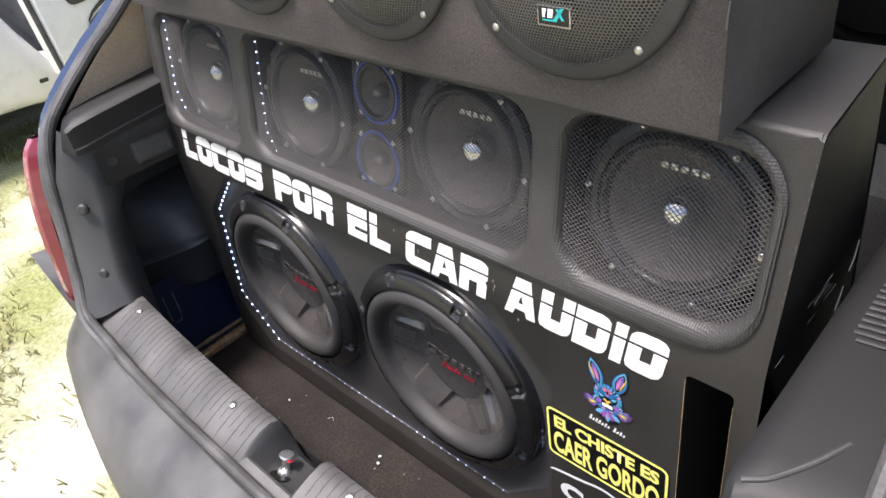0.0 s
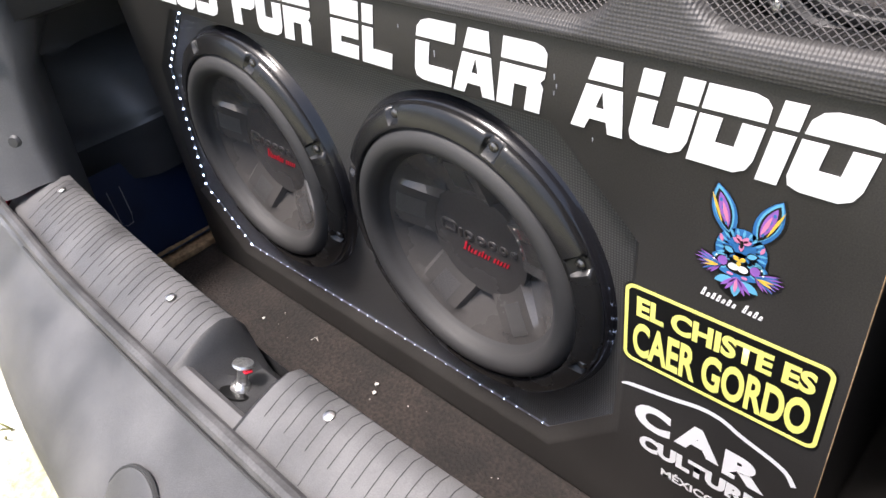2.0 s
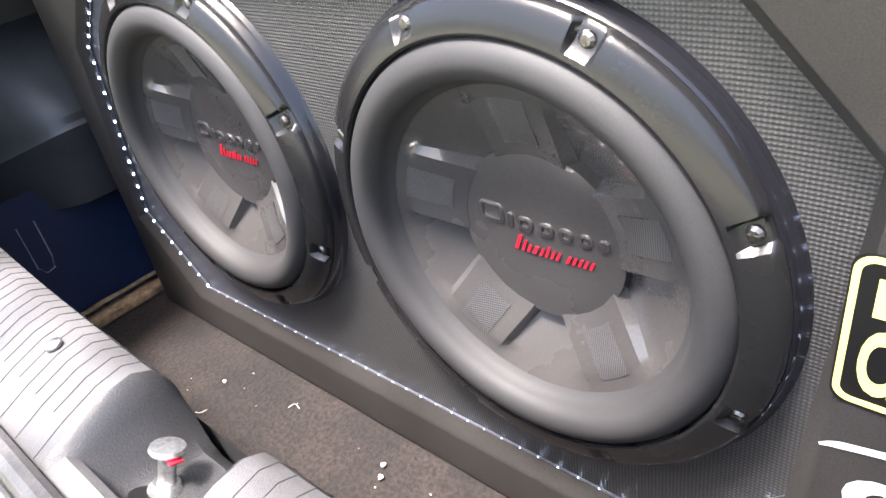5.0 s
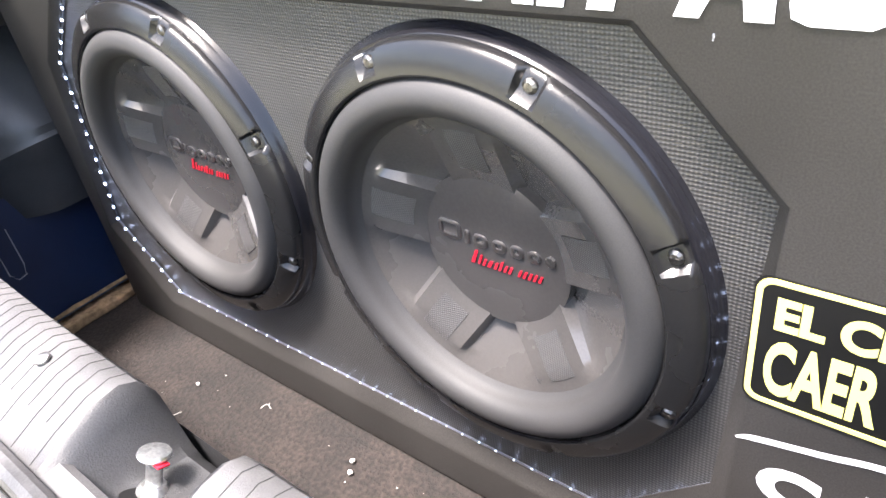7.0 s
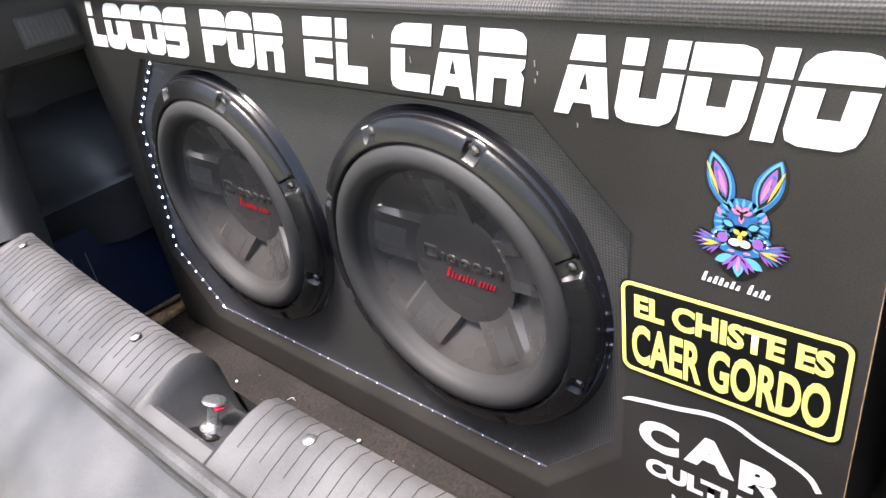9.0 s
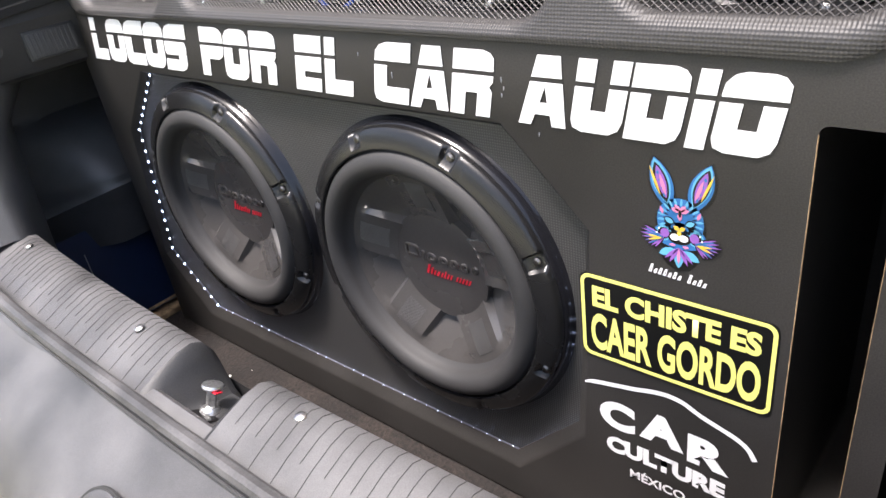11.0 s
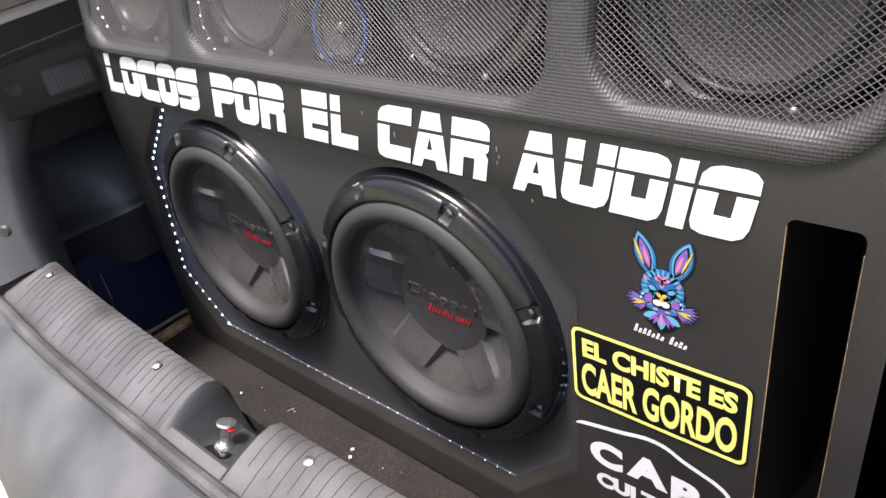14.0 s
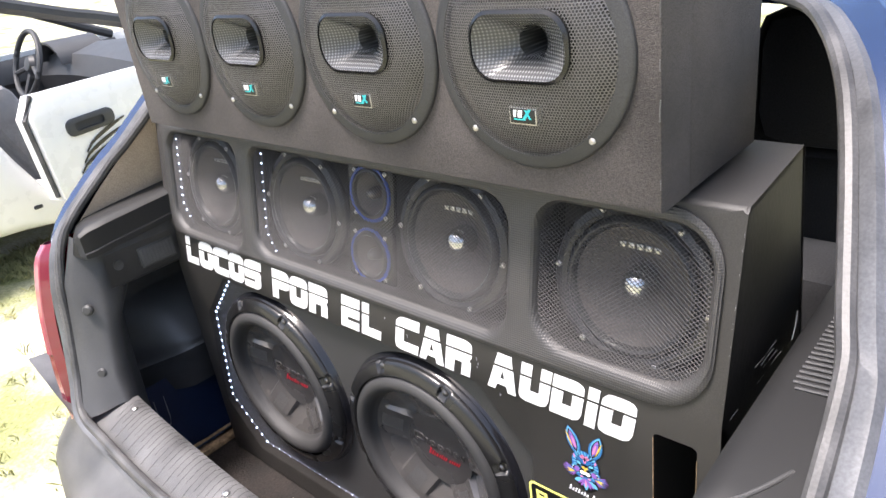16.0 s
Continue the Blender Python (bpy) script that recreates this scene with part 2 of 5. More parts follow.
def merge(bm, own):
    me = bpy.data.meshes.new("tmp")
    own.to_mesh(me)
    own.free()
    bm.from_mesh(me)
    bpy.data.meshes.remove(me)
    return bm


def rounded(x0, x1, z0, z1, r, n=6):
    """A rounded rectangle, anticlockwise, as (x, z)."""
    r = [r] * 4 if isinstance(r, (int, float)) else r
    out = []
    for (cx, cz, a, q) in ((x1, z0, -90, r[0]), (x1, z1, 0, r[1]), (x0, z1, 90, r[2]), (x0, z0, 180, r[3])):
        sx, sz = (-1 if cx == x1 else 1), (1 if cz == z0 else -1)
        for i in range(n + 1):
            t = radians(a + 90 * i / n)
            out.append((cx + sx * q + q * math.cos(t), cz + sz * q + q * math.sin(t)))
    return out


def inset(loop, d):
    """A convex anticlockwise loop moved inwards by d."""
    out = []
    for i, p in enumerate(loop):
        a, c = Vector(loop[i - 1]), Vector(loop[(i + 1) % len(loop)])
        p = Vector(p)
        e1, e2 = (p - a), (c - p)
        e1 = e1.normalized() if e1.length > 1e-9 else e2.normalized()
        e2 = e2.normalized() if e2.length > 1e-9 else e1
        n1, n2 = Vector((-e1.y, e1.x)), Vector((-e2.y, e2.x))
        k = n1 + n2
        out.append(tuple(p + k * (d / max(0.3, k.length_squared / 2))))
    return out


def sheet(bm, outer, holes, place):
    """A flat face with holes; place maps (x, z) to a point. Returns the loops of vertices."""
    from mathutils.geometry import tessellate_polygon
    loops = [outer, *holes]
    flat = [p for lp in loops for p in lp]
    vs = [bm.verts.new(place(*p)) for p in flat]
    for tri in tessellate_polygon([[Vector((x, z, 0)) for x, z in lp] for lp in loops]):
        if len(set(tri)) == 3:
            try:
                bm.faces.new([vs[i] for i in tri])
            except ValueError:
                pass
    got, k = [], 0
    for lp in loops:
        got.append(vs[k:k + len(lp)])
        k += len(lp)
    return got


def band(bm, a, b):
    for i in range(len(a)):
        j = (i + 1) % len(a)
        bm.faces.new((a[i], a[j], b[j], b[i]))


def slab(outer, holes, y0, y1, round_by=0.0):
    """A plate in the xz plane from y0 (front) to y1, its front edge rounded."""
    bm = bmesh.new()
    steps = [(0, y1), (0, y0 + round_by), (round_by * 0.3, y0 + round_by * 0.3), (round_by, y0)] if round_by else [(0, y1), (0, y0)]
    last = None
    for d, y in steps[:-1]:
        ring = [bm.verts.new((x, y, z)) for x, z in inset(outer, d)]
        if last:
            band(bm, last, ring)
        last = ring
    loops = sheet(bm, inset(outer, steps[-1][0]) if steps[-1][0] else outer, holes, lambda x, z: (x, y0, z))
    band(bm, last, loops[0])
    for hole in loops[1:]:
        deep = [bm.verts.new((v.co.x, y1, v.co.z)) for v in hole]
        band(bm, hole, deep)
    return bm


def tube(points, radius, seg=8, closed=False, bm=None, squash=1.0):
    bm = bm or bmesh.new()
    pts = [Vector(p) for p in points]
    rings = []
    n = len(pts)
    up = Vector((0.3, 0.2, 1)).normalized()
    for i, p in enumerate(pts):
        a = pts[i - 1] if (i or closed) else p
        c = pts[(i + 1) % n] if (i < n - 1 or closed) else p
        d = (c - a).normalized()
        s = d.cross(up).normalized()
        u = s.cross(d)
        r = radius[i] if isinstance(radius, (list, tuple)) else radius
        rings.append([bm.verts.new(p + s * (r * math.cos(2 * math.pi * k / seg)) + u * (r * squash * math.sin(2 * math.pi * k / seg))) for k in range(seg)])
    for i in range(n if closed else n - 1):
        band(bm, rings[i], rings[(i + 1) % n])
    if not closed:
        bm.faces.new(rings[0])
        bm.faces.new(rings[-1])
    return bm


def smooth_path(points, per=6):
    """A Catmull-Rom line through the points."""
    pts = [Vector(p) for p in points]
    pts = [2 * pts[0] - pts[1], *pts, 2 * pts[-1] - pts[-2]]
    out = []
    for a, b, c, d in zip(pts, pts[1:], pts[2:], pts[3:]):
        for k in range(per):
            t = k / per
            out.append(0.5 * (2 * b + (c - a) * t + (2 * a - 5 * b + 4 * c - d) * t * t + (3 * b - a - 3 * c + d) * t ** 3))
    return out + [pts[-2]]


def loft(rows, bm=None, thick=None):
    """A skin through rows of equally many points."""
    bm = bm or bmesh.new()
    grid = [[bm.verts.new(p) for p in row] for row in rows]
    for a, b in zip(grid, grid[1:]):
        for i in range(len(a) - 1):
            bm.faces.new((a[i], a[i + 1], b[i + 1], b[i]))
    if thick:
        bmesh.ops.recalc_face_normals(bm, faces=bm.faces)
        bmesh.ops.solidify(bm, geom=bm.faces[:], thickness=thick)
    return bm


def mesh_text(text, size, bold=0.0):
    cu = bpy.data.curves.new("tmp_text", "FONT")
    cu.body, cu.size, cu.offset, cu.extrude = text, size, bold, 0.0
    cu.align_x, cu.align_y = "CENTER", "CENTER"
    cu.resolution_u = 4
    ob = bpy.data.objects.new("tmp_text", cu)
    scene.collection.objects.link(ob)
    me = bpy.data.meshes.new_from_object(ob.evaluated_get(bpy.context.evaluated_depsgraph_get()))
    bm = bmesh.new()
    bm.from_mesh(me)
    bpy.data.objects.remove(ob)
    bpy.data.meshes.remove(me)
    return bm


def fit_text(text, x0, x1, z0, z1, bold=0.0):
    """Letters laid on the xz plane and scaled into a rectangle."""
    bm = mesh_text(text, 0.1, bold)
    xs, ys = [v.co.x for v in bm.verts], [v.co.y for v in bm.verts]
    a, b, c, d = min(xs), max(xs), min(ys), max(ys)
    for v in bm.verts:
        v.co = (x0 + (v.co.x - a) / (b - a) * (x1 - x0), 0, z0 + (v.co.y - c) / (d - c) * (z1 - z0))
    return bm


def flat_poly(loops, y=0.0, thick=0.0006):
    """Thin film: loops of (x, z), each one piece."""
    bm = bmesh.new()
    for lp in loops:
        top = sheet(bm, lp, [], lambda x, z: (x, y - thick, z))[0]
        low = [bm.verts.new((v.co.x, y, v.co.z)) for v in top]
        band(bm, top, low)
    return bm


# ---- ground ----
GROUND = -0.70
bm = bmesh.new()
bmesh.ops.create_grid(bm, x_segments=40, y_segments=40, size=120)
for v in bm.verts:
    v.co.z = GROUND
tagged(part("ground", bm, M["ground"]), "pale dry dirt with patches of short grass", "ground", kind="structure")

# ---- speaker enclosure ----
LEAN_Z, LEAN_K = 0.232, 0.185          # above this height the front leans back


def front(z, depth=0.0):
    return depth + (LEAN_K * (z - LEAN_Z) if z > LEAN_Z else 0.0)


BX0, BX1, BZ0, BZ1 = -0.580, 0.397, -0.252, 0.428
OCT = [(-0.480, -0.213), (0.090, -0.210), (0.172, -0.122), (0.184, 0.096), (0.110, 0.172), (-0.437, 0.169), (-0.523, 0.081), (-0.560, -0.126)]
INN = [(-0.467, -0.199), (0.083, -0.194), (0.160, -0.115), (0.177, 0.091), (0.104, 0.166), (-0.435, 0.163), (-0.517, 0.079), (-0.552, -0.121)]
PORT = rounded(0.332, 0.376, -0.19, 0.199, 0.006, 4)
enclosure = thing("speaker_enclosure", "large black vinyl-covered speaker enclosure standing in the car boot", "speaker box")

bm = bmesh.new()
lower = [(BX0, BZ0), (BX1, BZ0), (BX1, LEAN_Z), (BX0, LEAN_Z)]
loops = sheet(bm, lower, [OCT, PORT], lambda x, z: (x, 0, z))
last = loops[1]
for d, y in ((0.12, 0.0005), (0.3, 0.0022), (0.85, 0.0072), (1.0, 0.0086), (0.99, 0.0096), (0.6, 0.0102), (0.5, 0.0135)):
    ring = [bm.verts.new((a[0] + (b[0] - a[0]) * d, y, a[1] + (b[1] - a[1]) * d)) for a, b in zip(OCT, INN)]
    band(bm, last, ring)
    last = ring
last = loops[2]
deep = [bm.verts.new((v.co.x, 0.24, v.co.z)) for v in last]
band(bm, last, deep)
bm.faces.new(deep)
# leaning upper front with three openings
WINS = [rounded(-0.541, -0.343, 0.245, 0.401, (0.022, 0.022, 0.03, 0.04)), rounded(-0.303, 0.158, 0.249, 0.401, (0.032, 0.034, 0.02, 0.034)),
        rounded(0.197, 0.373, 0.257, 0.404, (0.04, 0.036, 0.03, 0.04))]
upper = [(BX0, LEAN_Z), (BX1, LEAN_Z), (BX1, BZ1), (BX0, BZ1)]
wl = sheet(bm, upper, [inset(w, -0.004) for w in WINS], lambda x, z: (x, front(z), z))
for hole in wl[1:]:
    deep = [bm.verts.new((v.co.x, v.co.y + 0.10, v.co.z)) for v in hole]
    band(bm, hole, deep)
    bm.faces.new(deep)
# sides, top, back
side = [(0, BZ0), (0, LEAN_Z), (front(BZ1), BZ1), (0.215, BZ1), (0.30, BZ0)]
for x in (BX0, BX1 - 0.002):
    bm.faces.new([bm.verts.new((x, y, z)) for y, z in side])
for (ya, za), (yb, zb) in zip(side[2:], side[3:] + side[:1]):
    bm.faces.new([bm.verts.new(p) for p in ((BX0, ya, za), (BX1, ya, za), (BX1, yb, zb), (BX0, yb, zb))])
bmesh.ops.remove_doubles(bm, verts=bm.verts, dist=1e-5)
for v in bm.verts:
    if v.co.x > BX1 - 0.003 and v.co.y > 0.19 and v.co.z > 0.3:
        v.co.x, v.co.y = v.co.x - 0.011, v.co.y - 0.012
edges = [e for e in bm.edges if len(e.link_faces) == 2 and all(abs(v.co.x - BX1) < 1e-5 or abs(v.co.z - BZ1) < 1e-5 for v in e.verts)
         and e.calc_face_angle(0) > 0.5]
bmesh.ops.bevel(bm, geom=edges, offset=0.005, segments=3, affect="EDGES", profile=0.5)
part("body", bm, M["vinyl"], enclosure)
own = bmesh.new()
cheek = [own.verts.new((BX1 - 0.001, y, z)) for y, z in ((0.006, BZ0), (0.006, LEAN_Z), (front(BZ1) + 0.004, BZ1 - 0.006), (0.199, BZ1 - 0.006), (0.298, BZ0))]
cheek[3].co.x -= 0.011
own.faces.new(cheek)
own.faces.ensure_lookup_table()
bmesh.ops.solidify(own, geom=own.faces[:], thickness=0.002)
part("port_edge", tube([(0.3322, -0.0001, z) for z in (-0.184, -0.05, 0.08, 0.193)], 0.0004, 5), M["wood"], enclosure, "raw fibreboard edge of the port")
part("port_edge", tube([(0.3757, -0.0001, z) for z in (-0.150, -0.05, 0.06, 0.185)], 0.0003, 5), M["wood"], enclosure, "raw fibreboard edge of the port")
part("side_cheek", own, M["scuffed"], enclosure, "glossy scuffed black side")

bm = bmesh.new()
MIDO = [((a[0] + b[0]) / 2, (a[1] + b[1]) / 2) for a, b in zip(OCT, INN)]
sheet(bm, MIDO, [[(cx + 0.137 * math.cos(math.pi * k / 24), 0.137 * math.sin(math.pi * k / 24)) for k in range(48)] for cx in (0.0, -0.333)],
      lambda x, z: (x, 0.0122, z))
part("baffle", bm, M["dots"], enclosure, "embossed black vinyl baffle", smooth=False)

# raised embossed panel round the three grilles, with rounded lips
bm = bmesh.new()
PANEL = rounded(-0.573, 0.384, 0.2355, 0.420, (0.055, 0.05, 0.03, 0.04), 8)
prof = [(-0.0, 0.0), (-0.001, -0.003), (0.004, -0.0055)]
last = None
for d, y in prof[:-1]:
    ring = [bm.verts.new((x, front(z, y), z)) for x, z in inset(PANEL, d)]
    if last:
        band(bm, last, ring)
    last = ring
loops = sheet(bm, inset(PANEL, 0.004), [inset(w, -0.010) for w in WINS], lambda x, z: (x, front(z, -0.0055), z))
band(bm, last, loops[0])
for w, hole in zip(WINS, loops[1:]):
    last = hole
    for d, y in ((-0.0055, -0.0042), (-0.002, 0.0), (0.0, 0.008), (0.0, 0.02)):
        ring = [bm.verts.new((x, front(z, y), z)) for x, z in inset(w, d)]
        band(bm, last, ring)
        last = ring
part("grille_surround", bm, M["dots_soft"], enclosure, "embossed black vinyl surround with rounded openings")


def disc(x, z, rx, rz, n=20):
    return [(x + rx * math.cos(2 * math.pi * k / n), z + rz * math.sin(2 * math.pi * k / n)) for k in range(n)]


def inside(loop, x, z):
    hit = False
    for (x0, z0), (x1, z1) in zip(loop, loop[1:] + loop[:1]):
        if (z0 > z) != (z1 > z) and x < (x1 - x0) * (z - z0) / (z1 - z0) + x0:
            hit = not hit
    return hit


def expanded_mesh(loop, px, pz, wire, place):
    """Diamond-shaped expanded metal inside a loop, as flat twisted strands."""
    xs, zs = [p[0] for p in loop], [p[1] for p in loop]
    verts, faces = [], []
    nz = int((max(zs) - min(zs)) / pz) + 2
    nx = int((max(xs) - min(xs)) / px) + 2
    for j in range(nz):
        for i in range(nx):
            x, z = min(xs) + (i + 0.5 * (j % 2)) * px, min(zs) + j * pz
            for sx in (-1, 1):
                a, b = (x, z), (x + sx * px / 2, z + pz)
                if not (inside(loop, *a) or inside(loop, *b)):
                    continue
                k = len(verts)
                for (ux, uz), w in ((a, -wire), (b, -wire), (b, wire), (a, wire)):
                    verts.append(place(ux, uz + w, w * 0.8))
                faces.append((k, k + 1, k + 2, k + 3))
    me = bpy.data.meshes.new("grille")
    me.from_pydata(verts, [], faces)
    return me


for w, name in zip(WINS, ("narrow", "wide", "square")):
    me = expanded_mesh(inset(w, -0.001), 0.0056, 0.0022, 0.00033, lambda x, z, d: (x, front(z, 0.004 + d), z))
    me.materials.append(M["mesh"])
    g = new("grille", me)
    g.parent = enclosure
    tagged(g, "black expanded metal grille", kind="stuff")


# ---- light strips ----
def along(points, step):
    out, left = [], 0.0
    for a, b in zip(points, points[1:]):
        a, b = Vector(a), Vector(b)
        d = (b - a).length
        t = left
        while t < d:
            out.append((a + (b - a) * (t / d), (b - a).normalized()))
            t += step
        left = t - d
    return out


def light_strip(points, step, label, size=1.0):
    strip = thing("light_strip", label, "light strip", "light strips on the enclosure")
    part("tape", tube(points, 0.0009, 6), M["tape"], strip, "clear silicone tape")
    unit = box(-0.0008 * size, 0.0008 * size, -0.0007, 0.0007, -0.0009 * size, 0.0009 * size, 0.0002)
    first = None
    for p, d in along(points, step):
        at = Matrix.Translation(p + Vector((0, -0.0012, 0)))
        if first is None:
            first = part("lamp", unit, M["led"], strip, "", smooth=False, at=at)
        else:
            ob = new("lamp", first.data)
            ob.parent, ob.matrix_basis = strip, at
    return strip


rim = inset(INN, 0.0022)
light_strip([(x, 0.0098, z) for x, z in (rim[5], rim[6], rim[7], rim[0])], 0.0165, "lit white strip along the edge of the baffle", 1.25)
deep_rim = inset(INN, -0.0021)
light_strip([(x, 0.0118, z) for x, z in (deep_rim[0], deep_rim[1], deep_rim[2], deep_rim[3])], 0.0175, "lit white strip tucked under the baffle lip", 0.6)
light_strip([(-0.533, front(0.388, 0.010), 0.388), (-0.5335, front(0.285, 0.010), 0.285), (-0.508, front(0.252, 0.010), 0.252)], 0.0135, "lit white strip behind the narrow grille", 1.15)
light_strip([(-0.294, front(0.39, 0.012), 0.39), (-0.294, front(0.275, 0.012), 0.275), (-0.275, front(0.25, 0.012), 0.25)], 0.0135, "lit white strip behind the wide grille", 0.85)


# ---- screws ----
def screw_mesh(r, name):
    bm = lathe([(0, -r * 0.45), (r * 0.6, -r * 0.42), (r, -r * 0.1), (r, r * 0.3)], 10)
    for a in (0, 90):
        own = box(-r * 0.6, r * 0.6, -r * 0.5, -r * 0.42, -r * 0.1, r * 0.1)
        own.transform(Matrix.Rotation(radians(a), 4, "Y"))
        merge(bm, own)
    me = bpy.data.meshes.new(name)
    bm.to_mesh(me)
    bm.free()
    return me


def put_mesh(name, me, parent, at):
    ob = new(name, me)
    ob.parent = parent
    ob.matrix_basis = at
    return ob


SCREW = screw_mesh(0.0045, "screw")
SCREW.materials.append(M["dark_screw"])
BRIGHT = screw_mesh(0.0032, "bright_screw")
BRIGHT.materials.append(M["screw"])


# ---- subwoofers ----
def subwoofer():
    s = thing("subwoofer", "large black subwoofer with a glossy frame and rubber surround", "subwoofer", "pair of subwoofers")
    part("gasket", lathe([(0.139, 0.012), (0.139, 0.002), (0.1550, 0.002), (0.1568, 0.0040), (0.1577, 0.0085), (0.1590, 0.0106), (0.1605, 0.0128)], 96), M["gasket"], s, "glossy black outer ring")
    bm = lathe([(0.1335, 0.014), (0.1335, -0.0065), (0.1342, -0.0085), (0.1358, -0.0095), (0.1385, -0.0092), (0.1430, -0.0080), (0.1475, -0.0065), (0.1508, -0.0050), (0.1530, -0.0033), (0.1541, -0.0008), (0.1546, 0.003), (0.1546, 0.006)], 320)
    # pockets round the screws
    for v in bm.verts:
        r = math.hypot(v.co.x, v.co.z)
        a = math.degrees(math.atan2(v.co.z, v.co.x))
        off = abs((a - 22.5 + 22.5) % 45 - 22.5)
        if off < 3.3 and 0.1420 < r < 0.1543:
            v.co.y += 0.0048 * min(1, (3.3 - off) / 1.1 + 0.25)
    part("frame", bm, M["ring"], s, "satin black ring frame")
    for k in range(8):
        t = radians(22.5 + 45 * k)
        put_mesh("screw", SCREW, s, Matrix.Translation((0.1463 * math.cos(t), -0.0025, 0.1463 * math.sin(t))))
    roll = [(0.1335, 0.004)]
    for k in range(13):
        t = math.pi * k / 12
        roll.append((0.1215 + 0.0125 * math.cos(t), -0.0005 - 0.0135 * math.sin(t)))
    roll += [(0.107, 0.003), (0.104, 0.006)]
    part("surround", lathe(roll, 96), M["rubber"], s, "matt rubber surround")
    # cone with five raised straight spokes between sunken wedges
    def cone_y(u, lift):
        return 0.006 + 0.0262 * u - 0.0105 * lift * min(1, u * 3.2) ** 0.7 * (0.3 + 0.7 * u)
    AXES = [92 + 72 * k for k in range(5)]
    rows = []
    for i in range(11):
        u = i / 10
        r = 0.1055 - (0.1055 - 0.056) * u
        near, wide = math.degrees(math.asin(0.0240 / r)), math.degrees(math.asin(0.0285 / r))
        row = []
        for c in AXES:
            steps = [(-near, 1), (-near * 0.5, 1), (0, 1), (near * 0.5, 1), (near, 1), (wide, 0)]
            steps += [(wide + (72 - 2 * wide) * q / 5, 0) for q in range(1, 5)] + [(72 - wide, 0)]
            for d, lift in steps:
                row.append((r * math.cos(radians(c + d)), cone_y(u, lift), r * math.sin(radians(c + d))))
        rows.append(row + row[:1])
    bm = loft(rows)
    bmesh.ops.remove_doubles(bm, verts=bm.verts, dist=1e-6)
    part("cone", bm, M["cone"], s, "moulded glossy black cone with five raised spokes")
    for c in AXES:
        along_x, across = Vector((math.cos(radians(c)), 0, math.sin(radians(c)))), Vector((-math.sin(radians(c)), 0, math.cos(radians(c))))
        rws = []
        for i in range(8):
            r = 0.096 - 0.031 * i / 7
            rws.append([along_x * math.sqrt(r * r - q * q) + across * q + Vector((0, cone_y((0.1055 - r) / 0.0495, 1) - 0.0005, 0)) for q in (-0.0120, -0.0060, 0, 0.0060, 0.0120)])
        part("woven_band", loft(rws), M["weave"], s, "fine woven band")
    cap = [(0.0, 0.0205), (0.02, 0.0207), (0.04, 0.0212), (0.054, 0.0219), (0.0590, 0.0226), (0.0600, 0.034)]
    part("dust_cap", lathe(cap, 64), M["cap"], s, "smooth shallow dust cap")
    # raised mark and red script line as plain bars on the cap
    def cap_y(x, z):
        return 0.0205 + 0.0016 * (math.hypot(x, z) / 0.056) ** 2
    for x0, x1, h in ((-0.0430, -0.0250, 0.0150), (-0.0225, -0.0185, 0.0110), (-0.0160, -0.0050, 0.0105), (-0.0020, 0.0085, 0.0100), (0.0110, 0.0205, 0.0100), (0.0230, 0.0325, 0.0095), (0.0350, 0.0420, 0.0090)):
        x0, x1 = 0.0035 + 1.1 * x0, 0.0035 + 1.1 * x1
        y, w = cap_y((x0 + x1) / 2, 0.005) - 0.0014, x1 - x0
        hole = [rounded(x0 + 0.0034, x1 - 0.0030, 0.0063, h + 0.0007, 0.0012, 2)] if w > 0.008 else []
        part("mark_bar", slab(rounded(x0, x1, 0.0030, 0.0030 + h, min(0.0045, w * 0.45), 4), hole, y, y + 0.004, 0.0009), M["mark"], s, "raised dark metallic bar")
    x0 = -0.0180
    for k in range(13):
        if k == 8:
            x0 += 0.0034
        h, w = (0.0112 if k == 0 else 0.0082 if k in (1, 5) else 0.0058), (0.0052 if k in (0, 3) else 0.0036)
        y = cap_y(x0 + w / 2, 0.0) - 0.0004
        lean = [(x0, -0.0115), (x0 + w * 0.55, -0.0115), (x0 + w * 0.85 + 0.25 * h, -0.0115 + h), (x0 + w * 0.35 + 0.25 * h, -0.0115 + h)]
        part("red_bar", flat_poly([lean], y, 0.0005), M["red"], s, "red printed bar", smooth=False)
        x0 += w + 0.0003
    return s


sub = subwoofer()
copy_thing(sub, pose(-0.333, 0, 0))


